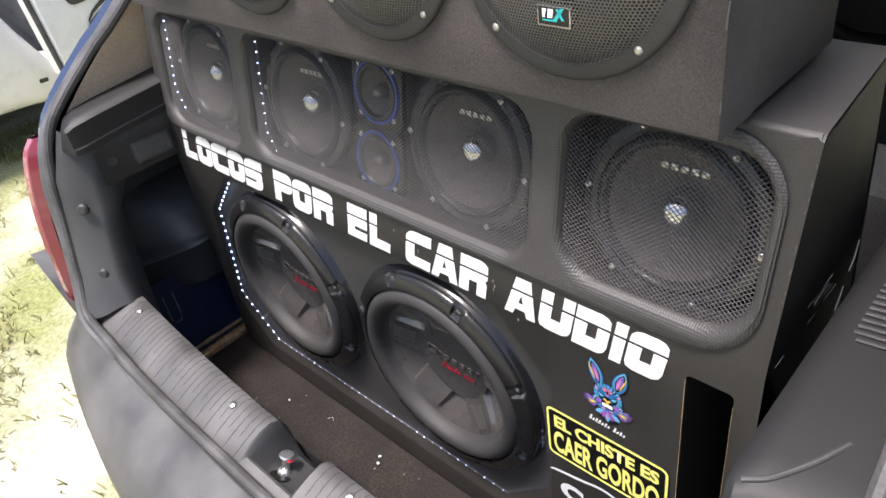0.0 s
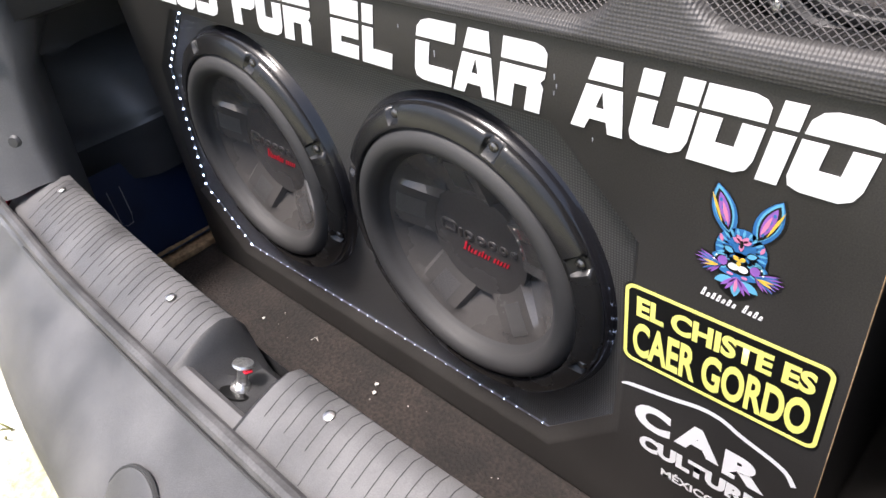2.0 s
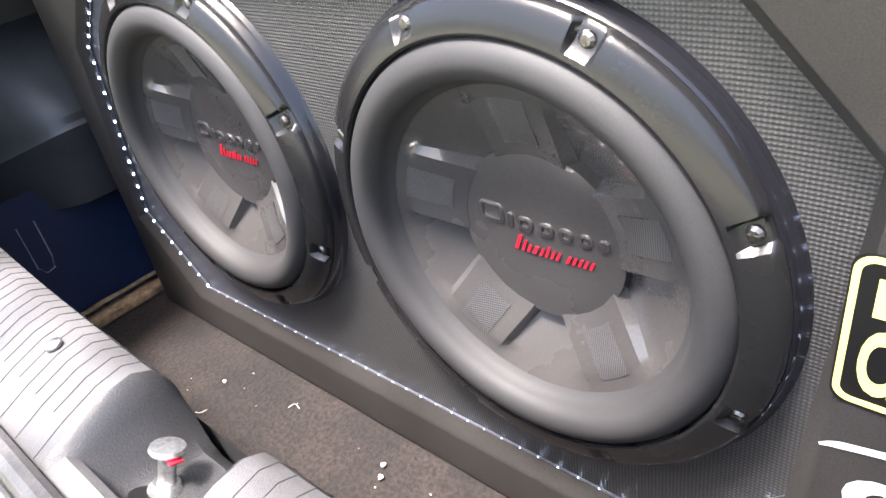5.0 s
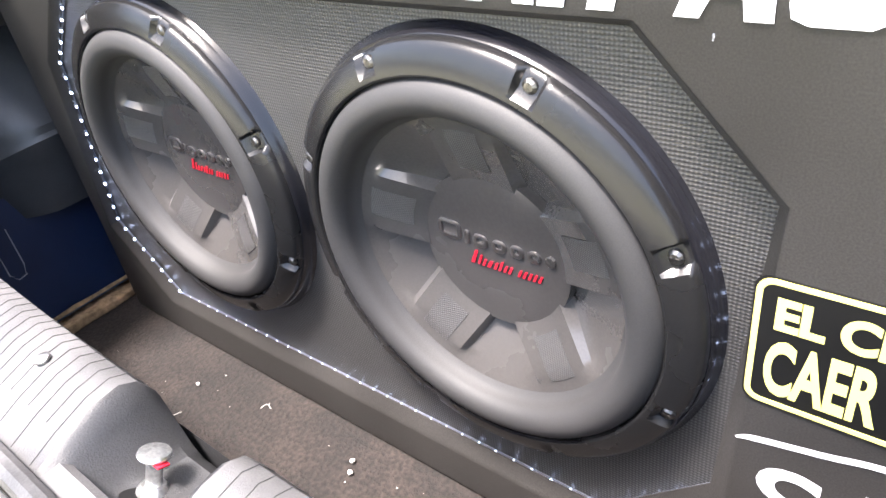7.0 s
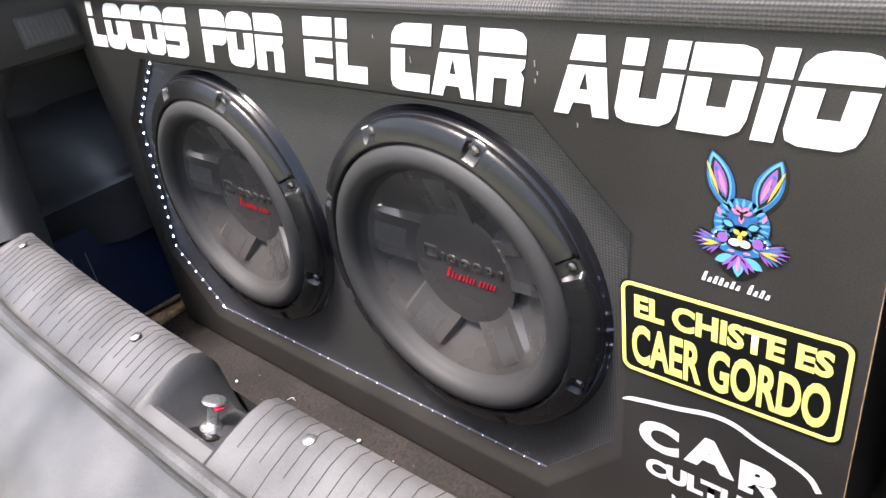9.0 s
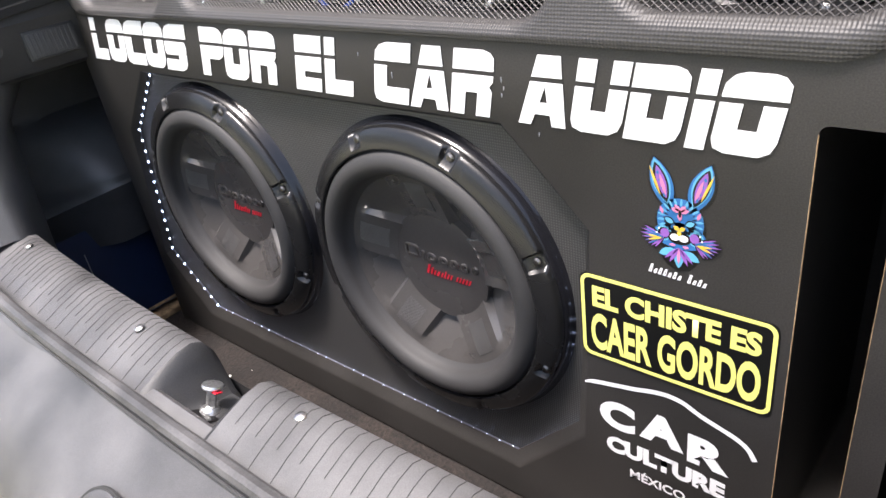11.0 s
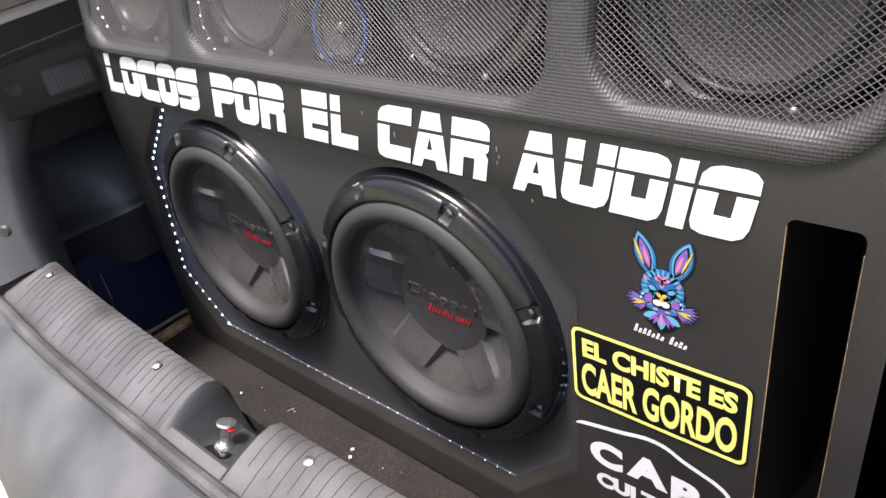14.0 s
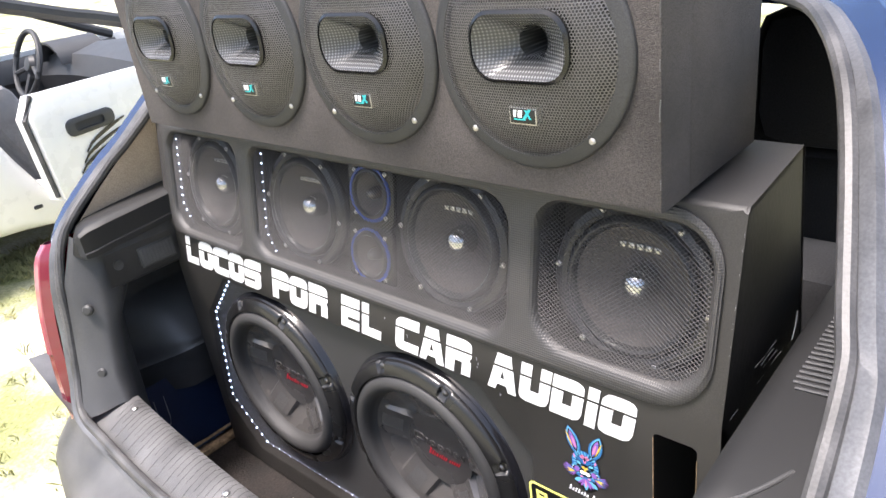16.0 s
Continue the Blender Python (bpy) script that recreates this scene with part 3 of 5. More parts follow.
# ---- speakers behind the grilles ----
def mid_speaker():
    s = thing("midrange_speaker", "black midrange speaker with a chrome bullet dust cap", "speaker", "speakers behind the grilles")
    part("frame", lathe([(0.066, 0.012), (0.067, 0.003), (0.071, 0.000), (0.078, 0.002), (0.081, 0.006), (0.081, 0.012)], 48), M["frame"], s)
    roll = [(0.066 - 0.010 * k / 8, 0.004 - 0.006 * math.sin(math.pi * k / 8)) for k in range(9)]
    part("surround", lathe(roll, 48), M["frame"], s)
    part("cone", lathe([(0.056, 0.004), (0.04, 0.016), (0.02, 0.028), (0.016, 0.03)], 48), M["paper"], s, "dark paper cone")
    part("dust_cap", lathe([(0, 0.003), (0.007, 0.0045), (0.0125, 0.009), (0.0155, 0.017), (0.016, 0.03)], 24), M["chrome"], s, "polished bullet cap")
    bm = bmesh.new()
    for k in range(5):
        merge(bm, box(-0.02 + 0.0085 * k, -0.0135 + 0.0085 * k, 0.0145, 0.0195, 0.0325, 0.0380, 0.0008))
    part("mark", bm, M["screw"], s, "raised silver mark")
    for a in range(54, 414, 60):
        t = radians(a)
        put_mesh("screw", BRIGHT, s, Matrix.Translation((0.0745 * math.cos(t), -0.001, 0.0745 * math.sin(t))))
    return s


TILT_BACK = math.degrees(math.atan(LEAN_K))
SPK = [(-0.442, 0.321), (-0.213, 0.322), (0.062, 0.325), (0.290, 0.327)]
first = mid_speaker()
for k, (x, z) in enumerate(SPK):
    m = pose(x, front(z, 0.018), z, -TILT_BACK)
    if k == 0:
        first.matrix_basis = m
        first.scale = (1.06, 1.06, 1.06)
    else:
        copy_thing(first, m)


def small_tweeter():
    s = thing("tweeter", "small round tweeter with a blue ring", "speaker", "blue-ringed tweeters")
    part("plate", slab(rounded(-0.042, 0.042, -0.042, 0.042, 0.014, 4), [disc(0, 0, 0.0325, 0.0325, 32)], 0.004, 0.010, 0.001), M["gloss"], s)
    part("ring", lathe([(0.033, 0.004), (0.0335, 0.0015), (0.0365, 0.0015), (0.037, 0.004)], 40), M["blue_ring"], s, "blue trim ring")
    part("surround", lathe([(0.033, 0.0035), (0.0315, 0.0008), (0.0285, 0.0002), (0.0262, 0.0030), (0.0255, 0.0050)], 40), M["frame"], s, "dark half-roll surround")
    part("cone", lathe([(0.0258, 0.0040), (0.021, 0.0075), (0.014, 0.0125), (0.0085, 0.0165)], 32), M["paper"], s, "dark paper cone")
    part("phase_plug", lathe([(0.0085, 0.0165), (0.0078, 0.008), (0.0056, 0.0030), (0.0028, 0.0008), (0, 0.0)], 24), M["mark"], s, "pointed metal plug")
    for a in (45, 135, 225, 315):
        t = radians(a)
        put_mesh("screw", BRIGHT, s, Matrix.Translation((0.048 * math.cos(t) * 0.82, 0.003, 0.048 * math.sin(t) * 0.82)))
    return s


tw = small_tweeter()
tw.matrix_basis = pose(-0.075, front(0.362, 0.018), 0.362, -TILT_BACK)
copy_thing(tw, pose(-0.078, front(0.281, 0.018), 0.281, -TILT_BACK))

# black backing boards behind the grilles
for w in WINS:
    bm = bmesh.new()
    sheet(bm, inset(w, -0.003), [], lambda x, z: (x, front(z, 0.054), z))
    part("backing", bm, M["cloth"], enclosure, "dark backing board", smooth=False)


# ---- lettering ----
def glyph(ch):
    """Stencil letters in a unit box: solid caps above a slit, cut forms below."""
    h, g = 0.625, 0.695
    cap_l = [(0, g), (1, g), (1, 1), (0.32, 1), (0.12, 0.95), (0.02, 0.85)]
    cap_r = [(0, g), (1, g), (0.98, 0.88), (0.88, 0.96), (0.70, 1), (0, 1)]
    cap_both = [(0, g), (1, g), (0.98, 0.88), (0.86, 0.97), (0.70, 1), (0.30, 1), (0.13, 0.96), (0.02, 0.86)]
    cup = [[(0, 0.16), (0.06, 0.05), (0.24, 0), (0.36, 0), (0.36, h), (0, h)], [(0.36, 0), (0.66, 0), (0.66, 0.31), (0.36, 0.31)],
           [(0.66, 0), (0.78, 0), (0.94, 0.07), (1, 0.2), (1, h), (0.66, h)]]
    if ch == "O":
        return [cap_both, *cup]
    if ch == "U":
        return [[(0, g), (0.36, g), (0.36, 1), (0, 1)], [(0.66, g), (1, g), (1, 1), (0.66, 1)], *cup]
    if ch == "D":
        return [cap_r, [(0, 0), (0.36, 0), (0.36, h), (0, h)], *cup[1:]]
    if ch == "C":
        return [cap_l, [(0, 0.16), (0.06, 0.05), (0.24, 0), (0.36, 0), (0.36, h), (0, h)], [(0.36, 0), (1, 0), (1, 0.27), (0.36, 0.27)]]
    if ch == "L":
        return [[(0, g), (0.36, g), (0.36, 1), (0, 1)], [(0, 0), (0.36, 0), (0.36, h), (0, h)], [(0.36, 0), (1, 0), (1, 0.27), (0.36, 0.27)]]
    if ch == "I":
        return [[(0, g), (1, g), (1, 1), (0, 1)], [(0, 0), (1, 0), (1, h), (0, h)]]
    if ch == "E":
        return [[(0, g), (1, g), (1, 1), (0, 1)], [(0, 0), (0.36, 0), (0.36, h), (0, h)], [(0.36, 0), (1, 0), (1, 0.24), (0.36, 0.24)],
                [(0.36, 0.36), (1, 0.36), (1, h), (0.36, h)]]
    if ch == "S":
        return [cap_l, [(0.06, 0.34), (0.9, 0.34), (0.97, 0.42), (0.97, 0.52), (0.9, h), (0.0, h), (0.0, 0.42)], [(0, 0), (0.72, 0), (0.9, 0.06), (0.97, 0.16), (0.97, 0.36), (0.62, 0.36), (0.62, 0.24), (0, 0.24)]]
    if ch == "P":
        return [cap_r, [(0, 0), (0.36, 0), (0.36, h), (0, h)], [(0.36, 0.36), (0.8, 0.36), (0.95, 0.42), (1, 0.5), (1, h), (0.36, h)]]
    if ch == "R":
        return [cap_r, [(0, 0), (0.36, 0), (0.36, h), (0, h)], [(0.36, 0.36), (0.66, 0.36), (0.66, h), (0.36, h)],
                [(0.66, 0), (1, 0), (1, 0.38), (0.92, 0.46), (1, 0.53), (1, h), (0.66, h)]]
    if ch == "A":
        return [[(0.165, g), (0.79, g), (0.71, 1), (0.24, 1)], [(0, 0), (0.27, 0), (0.33, 0.16), (0.40, 0.33), (0.47, 0.57), (0.47, h), (0.15, h)],
                [(0.33, 0.16), (0.65, 0.16), (0.56, 0.33), (0.40, 0.33)], [(0.47, h), (0.47, 0.57), (0.56, 0.33), (0.65, 0.16), (0.72, 0), (1, 0), (0.82, h)]]


def letter_row(word, spans, group):
    t = thing("vinyl_lettering", "white stencil lettering reading " + word + " on black vinyl", "lettering", group)
    for ch, (x0, x1) in zip(word, spans):
        loops = [[(x0 + (x1 - x0) * u + (0.0127 - 0.0118 * x0) * v, 0.1755 - 0.004 * x0 + (0.052 - 0.002 * x0) * v) for u, v in lp] for lp in glyph(ch)]
        part("letter", flat_poly(loops, -0.0004, 0.0006), M["white"], t, smooth=False)
    return t


for word, spans in (("LOCOS", [(-0.542, -0.504), (-0.500, -0.4575), (-0.4555, -0.411), (-0.409, -0.3665), (-0.364, -0.319)]),
                    ("POR", [(-0.290, -0.2485), (-0.2465, -0.205), (-0.201, -0.160)]), ("EL", [(-0.130, -0.0935), (-0.088, -0.051)]),
                    ("CAR", [(-0.024, 0.0165), (0.019, 0.060), (0.062, 0.101)]),
                    ("AUDIO", [(0.128, 0.168), (0.171, 0.210), (0.2125, 0.2505), (0.255, 0.2675), (0.2705, 0.309)])):
    letter_row(word, spans, "slogan on the enclosure")

# ---- stickers ----
sign = thing("slogan_sticker", "black sticker with yellow frame and yellow slogan letters", "sticker")
sign.matrix_basis = pose(0, -0.0004, 0)
part("film", flat_poly([rounded(0.1735, 0.3250, -0.0220, 0.0590, 0.007)], 0, 0.0004), M["black_film"], sign, smooth=False)
bm = slab(rounded(0.1745, 0.3240, -0.0210, 0.0580, 0.008), [rounded(0.1775, 0.3210, -0.0180, 0.0550, 0.0055)], -0.0007, -0.0003)
part("border", bm, M["yellow"], sign, smooth=False)


def film_text(name, text, x0, x1, z0, z1, mat, parent, bold=0.004, y=-0.0007, warp=None):
    bm = fit_text(text, x0, x1, z0, z1, bold)
    for v in bm.verts:
        if warp:
            v.co.z += warp(v.co.x)
        v.co.y = y
    return part(name, bm, mat, parent, smooth=False)


film_text("line_of_letters", "EL CHISTE ES", 0.1845, 0.3145, 0.0285, 0.0485, M["yellow"], sign, 0.0044)
film_text("line_of_letters", "CAER GORDO", 0.1825, 0.3160, -0.0135, 0.0228, M["yellow"], sign, 0.0034)

culture = thing("club_sticker", "white car outline sticker with white lettering", "sticker")
culture.matrix_basis = pose(0.0048, -0.0004, 0.0008) @ Matrix.Diagonal((0.97, 1, 1, 1))
arc = [(0.174, -0.0555), (0.180, -0.0525), (0.19, -0.0500), (0.205, -0.047), (0.222, -0.0435), (0.240, -0.0388), (0.253, -0.0375), (0.265, -0.0395), (0.278, -0.0455), (0.292, -0.0500), (0.306, -0.0545), (0.316, -0.0605), (0.3225, -0.0705)]
arc2 = smooth_path([(x, 0, z) for x, z in arc], 4)
bm = bmesh.new()
rows = []
for i, p in enumerate(arc2):
    d = (arc2[min(i + 1, len(arc2) - 1)] - arc2[max(i - 1, 0)]).normalized()
    n = Vector((-d.z, 0, d.x)) * (0.0022 * min(1, 0.35 + i / 8))
    rows.append([p + n + Vector((0, -0.0001, 0)), p - n + Vector((0, -0.0001, 0))])
loft(rows, bm)
part("car_outline", bm, M["white"], culture, smooth=False)
for ch, x0, x1, z0, z1 in (("C", 0.188, 0.222, -0.0965, -0.0655), ("A", 0.226, 0.266, -0.0930, -0.0615), ("R", 0.269, 0.304, -0.0985, -0.0680)):
    film_text("letter", ch, x0, x1, z0, z1, M["white"], culture, 0.006, -0.0001)
film_text("line_of_letters", "CULTURE", 0.194, 0.302, -0.127, -0.108, M["white"], culture, 0.006, -0.0001, lambda x: -0.0020 * ((x - 0.247) / 0.055) ** 2 + 0.003)
film_text("line_of_letters", "MÉXICO", 0.217, 0.269, -0.147, -0.1345, M["white"], culture, 0.003, -0.0001)

# ornamental sticker: a plain patch of coloured petals and rounds
orn = thing("ornament_sticker", "blue and purple ornamental sticker of petals and rounds", "sticker")
orn.matrix_basis = pose(0.2540, -0.0004, 0.112)


def petal(x, z, a, ln, w, n=10):
    t = radians(a)
    out = []
    for k in range(2 * n):
        u = k / n if k < n else 2 - k / n
        s = 1 if k < n else -1
        r, q = ln * u, s * w * math.sin(math.pi * u) ** 0.8
        out.append((x + r * math.cos(t) + q * math.sin(t), z + r * math.sin(t) - q * math.cos(t)))
    return out


def ring_of(x, z, n, r0, ln, w, turn=0.0, sx=1.0):
    return [petal(x + sx * r0 * math.cos(radians(turn + 360 / n * k)), z + r0 * math.sin(radians(turn + 360 / n * k)), turn + 360 / n * k, ln, w, 4) for k in range(n)]


EARS = ((-1, 108), (1, 72))
BOTH = (-1, 1)
layers = [
    ("blue_film", [petal(s * 0.0075, 0.016, a, 0.0385, 0.0078) for s, a in EARS] + [disc(0, 0.008, 0.0165, 0.0175), disc(0, -0.003, 0.0185, 0.0105)]),
    ("cyan_film", [petal(s * 0.0088, 0.020, a, 0.0335, 0.0062) for s, a in EARS] + ring_of(0, 0.009, 22, 0.0105, 0.0060, 0.0009, 6)
     + [disc(s * 0.0115, -0.003, 0.0055, 0.0060, 12) for s in BOTH] + [petal(s * 0.003, -0.014, 90 - s * 118, 0.013, 0.0030, 6) for s in BOTH] + [petal(0, -0.012, 270, 0.0165, 0.0034, 6)]),
    ("black_film", [petal(s * 0.0093, 0.021, a, 0.0300, 0.0050) for s, a in EARS] + [disc(s * 0.0115, -0.003, 0.0042, 0.0046, 12) for s in BOTH] + ring_of(0, 0.009, 22, 0.0085, 0.0035, 0.0005, 14) + [petal(s * 0.0105, -0.006, 90 - s * (66 + 11 * k), 0.0195 - 0.0012 * abs(k - 2), 0.0016, 4) for s in BOTH for k in range(8)]
     + [disc(0, -0.0045, 0.0085, 0.0050, 14)]),
    ("purple_film", [petal(s * 0.0098, 0.024, a, 0.0245, 0.0032) for s, a in EARS] + [petal(s * 0.0108, -0.006, 90 - s * (68 + 11 * k), 0.0180 - 0.0012 * abs(k - 2), 0.0008, 4) for s in BOTH for k in range(8)]
     + [petal(0, -0.012, a, 0.0145, 0.0014, 5) for a in (226, 243, 297, 314)] + [disc(s * 0.0105, -0.0025, 0.0033, 0.0036, 10) for s in BOTH]),
    ("blue_film", [petal(s * 0.0110, -0.006, 90 - s * (73 + 13 * k), 0.0145, 0.0007, 4) for s in BOTH for k in range(5)] + ring_of(0, 0.010, 14, 0.0055, 0.0048, 0.0010, 0)
     + [disc(s * (0.0112 + 0.0017 * k), 0.0265 + 0.0052 * k, 0.0010, 0.0014, 8) for s in BOTH for k in range(4)]),
    ("pink_film", [petal(s * 0.0100, 0.026, a, 0.0160, 0.0013) for s, a in EARS] + [petal(0, 0.0155, a, 0.0065, 0.0017, 5) for a in (20, 55, 125, 160, 270)] + [petal(0, -0.013, 270, 0.0120, 0.0012, 5)] + [petal(s * 0.012, 0.012, 90 - s * 20, 0.006, 0.0012, 5) for s in BOTH]
     + [disc(s * 0.0048, -0.0105, 0.0022, 0.0010, 8) for s in BOTH]),
    ("black_film", [petal(s * 0.0035, 0.0062, 90 - s * 66, 0.0085, 0.0029, 6) for s in BOTH] + [disc(0, 0.0145, 0.0011, 0.0030, 8)]),
    ("cyan_film", [petal(s * 0.0043, 0.0066, 90 - s * 66, 0.0068, 0.0019, 6) for s in BOTH]),
    ("gold_film", [petal(s * 0.0138, 0.0260, 90 - s * 22, 0.0220, 0.0009) for s in BOTH] + [petal(0, 0.0020, a, 0.0048, 0.0016, 5) for a in (30, 150, 270)]
     + [petal(s * 0.0125, -0.007, 90 - s * (88 + 20 * k), 0.0105, 0.0008, 4) for s in BOTH for k in range(2)]),
    ("white", [disc(s * 0.0031, -0.0040, 0.0034, 0.0026, 12) for s in BOTH] + [disc(s * 0.0145, 0.0005, 0.0007, 0.0007, 6) for s in BOTH] + [disc(s * 0.0160, -0.0030, 0.0007, 0.0007, 6) for s in BOTH]),
]
part("film", flat_poly([petal(s * 0.0075, 0.014, a, 0.0420, 0.0090) for s, a in EARS] + [disc(0, 0.006, 0.0178, 0.0200), disc(0, -0.005, 0.0200, 0.0115), petal(0, -0.010, 270, 0.0215, 0.0125)], 0, 0.0001), M["black_film"], orn, smooth=False)
for k, (mat, loops) in enumerate(layers):
    for lp in loops:
        part("petal", flat_poly([lp], -0.0001 - 0.0001 * k, 0.00016), M[mat], orn, smooth=False)
# a line of script under it as plain slanted bars
for k in range(12):
    x0 = -0.0225 + 0.0036 * k
    if k != 7:
        h, z0 = (0.0070 if k in (0, 8) else 0.0055 if k in (2, 3, 5, 10) else 0.0036), -0.0385 - 0.055 * x0
        bar = [(x0, z0), (x0 + 0.0024, z0), (x0 + 0.0026 + 0.2 * h, z0 + h), (x0 + 0.0008 + 0.2 * h, z0 + h)]
        hole = [[(x0 + 0.0012, z0 + 0.0009), (x0 + 0.0018, z0 + 0.0009), (x0 + 0.0020 + 0.1 * h, z0 + 0.6 * h), (x0 + 0.0014 + 0.1 * h, z0 + 0.6 * h)]]
        part("script_bar", slab(bar, hole, -0.0003, 0.0), M["white"], orn, smooth=False)

# ---- top speaker box ----
TX0, TX1, TY0, TY1, TZ0, TZ1 = -0.489, 0.348, -0.015, 0.176, 0.434, 0.70
TC = [(-0.366, 0.557), (-0.167, 0.557), (0.032, 0.557), (0.231, 0.557)]
TR = 0.0985
topbox = thing("horn_speaker_box", "dark grey carpeted speaker box on top of the enclosure", "speaker box")
part("body", box(TX0, TX1, TY0 + 0.0505, TY1, TZ0, TZ1, 0.002), M["carpet_box"], topbox)
part("front_panel", slab([(TX0, TZ0), (TX1, TZ0), (TX1, TZ1), (TX0, TZ1)], [disc(x, z, 0.078, 0.078, 32) for x, z in TC], TY0, TY0 + 0.05, 0.003), M["carpet_box"], topbox, "carpeted front panel")
seam = smooth_path([(TX1 - 0.001 + 0.0005 * math.sin(k * 2.1), TY0 + 0.0003 + 0.0005 * math.cos(k * 1.7), TZ0 + 0.012 + (TZ1 - TZ0 - 0.014) * k / 20) for k in range(21)], 3)
for k, n in ((2, 2), (15, 4), (24, 2), (33, 3), (47, 2)):
    part("edge_seam", tube(seam[k:k + n + 1], 0.0006, 5), M["trim"], topbox, "frayed pale carpet seam")
rs = random.Random(9)
for k in range(7):
    y, z = 0.10 + 0.012 * k + rs.uniform(-0.01, 0.01), 0.10 + 0.020 * k + rs.uniform(-0.01, 0.01)
    part("scuff", tube(smooth_path([(BX1 + 0.0016, y, z), (BX1 + 0.0018, y + 0.006, z + 0.012), (BX1 + 0.0016, y + 0.010, z + rs.uniform(0.02, 0.035))], 3), 0.0007, 4), M["primer"], enclosure, "pale scrape on the side")


for x, z, ln in ((0.0020, 0.1975, 0.005), (0.1150, 0.2040, 0.004), (0.1165, 0.1980, 0.003), (0.1142, 0.1925, 0.003), (0.1450, 0.166, 0.003), (-0.035, 0.214, 0.003)):
    part("nick", tube([(x, -0.0003, z), (x + 0.0004, -0.0005, z + ln / 2), (x + 0.0002, -0.0003, z + ln)], 0.0005, 4), M["primer"], enclosure, "small pale nick in the vinyl")
# long pale scratches on the glossy side
for y0, z0, y1, z1, rad in ((0.0763, 0.2514, 0.1343, 0.2479, 0.0005), (0.0855, 0.2269, 0.1534, 0.2239, 0.0004), (0.021, 0.2277, 0.0381, 0.2278, 0.0004), (0.092, 0.2440, 0.128, 0.2420, 0.0009), (0.098, 0.2380, 0.140, 0.2330, 0.0006)):
    sag = 0.0016 * math.sin(900 * y0)
    part("scratch", tube([(0.3961 - 0.02 * max(0, y - 0.08), y, z) for y, z in ((y0, z0), ((y0 + y1) / 2, (z0 + z1) / 2 + sag), (y1, z1))], rad, 4), M["primer"], enclosure, "long pale scratch in the gloss")


for z, ln in ((0.30, 0.010), (0.325, 0.022), (0.372, 0.012), (0.392, 0.016), (0.255, 0.006), (0.12, 0.012)):
    y = front(z)
    part("edge_chip", tube([(BX1 - 0.0012, y + 0.0006, z), (BX1 - 0.0010, front(z + ln / 2) + 0.0008, z + ln / 2), (BX1 - 0.0012, front(z + ln) + 0.0006, z + ln)], 0.0007, 4), M["primer"], enclosure, "pale chip on the corner edge")


def hex_grille(r, pitch, wire, place):
    verts, faces = [], []
    n = int(r / pitch) + 2
    s = pitch / math.sqrt(3)
    mouth_edge = rounded(-0.0435, 0.0515, -0.0185, 0.0365, 0.022, 6)
    for i in range(-n, n + 1):
        for j in range(-n * 2, n * 2 + 1):
            cx, cz = pitch * (i + 0.5 * (j % 2)), pitch * j * math.sqrt(3) / 2
            if math.hypot(cx, cz) > r or inside(mouth_edge, cx, cz):
                continue
            for k in range(3):
                a, b = radians(30 + 60 * k), radians(90 + 60 * k)
                p, q = (cx + s * math.cos(a), cz + s * math.sin(a)), (cx + s * math.cos(b), cz + s * math.sin(b))
                d = Vector((q[0] - p[0], q[1] - p[1])).normalized()
                nx, nz = -d.y * wire, d.x * wire
                m = len(verts)
                for (x, z), sg in ((p, 1), (q, 1), (q, -1), (p, -1)):
                    verts.append(place(x + sg * nx, z + sg * nz))
                faces.append((m, m + 1, m + 2, m + 3))
    me = bpy.data.meshes.new("grille")
    me.from_pydata(verts, [], faces)
    return me


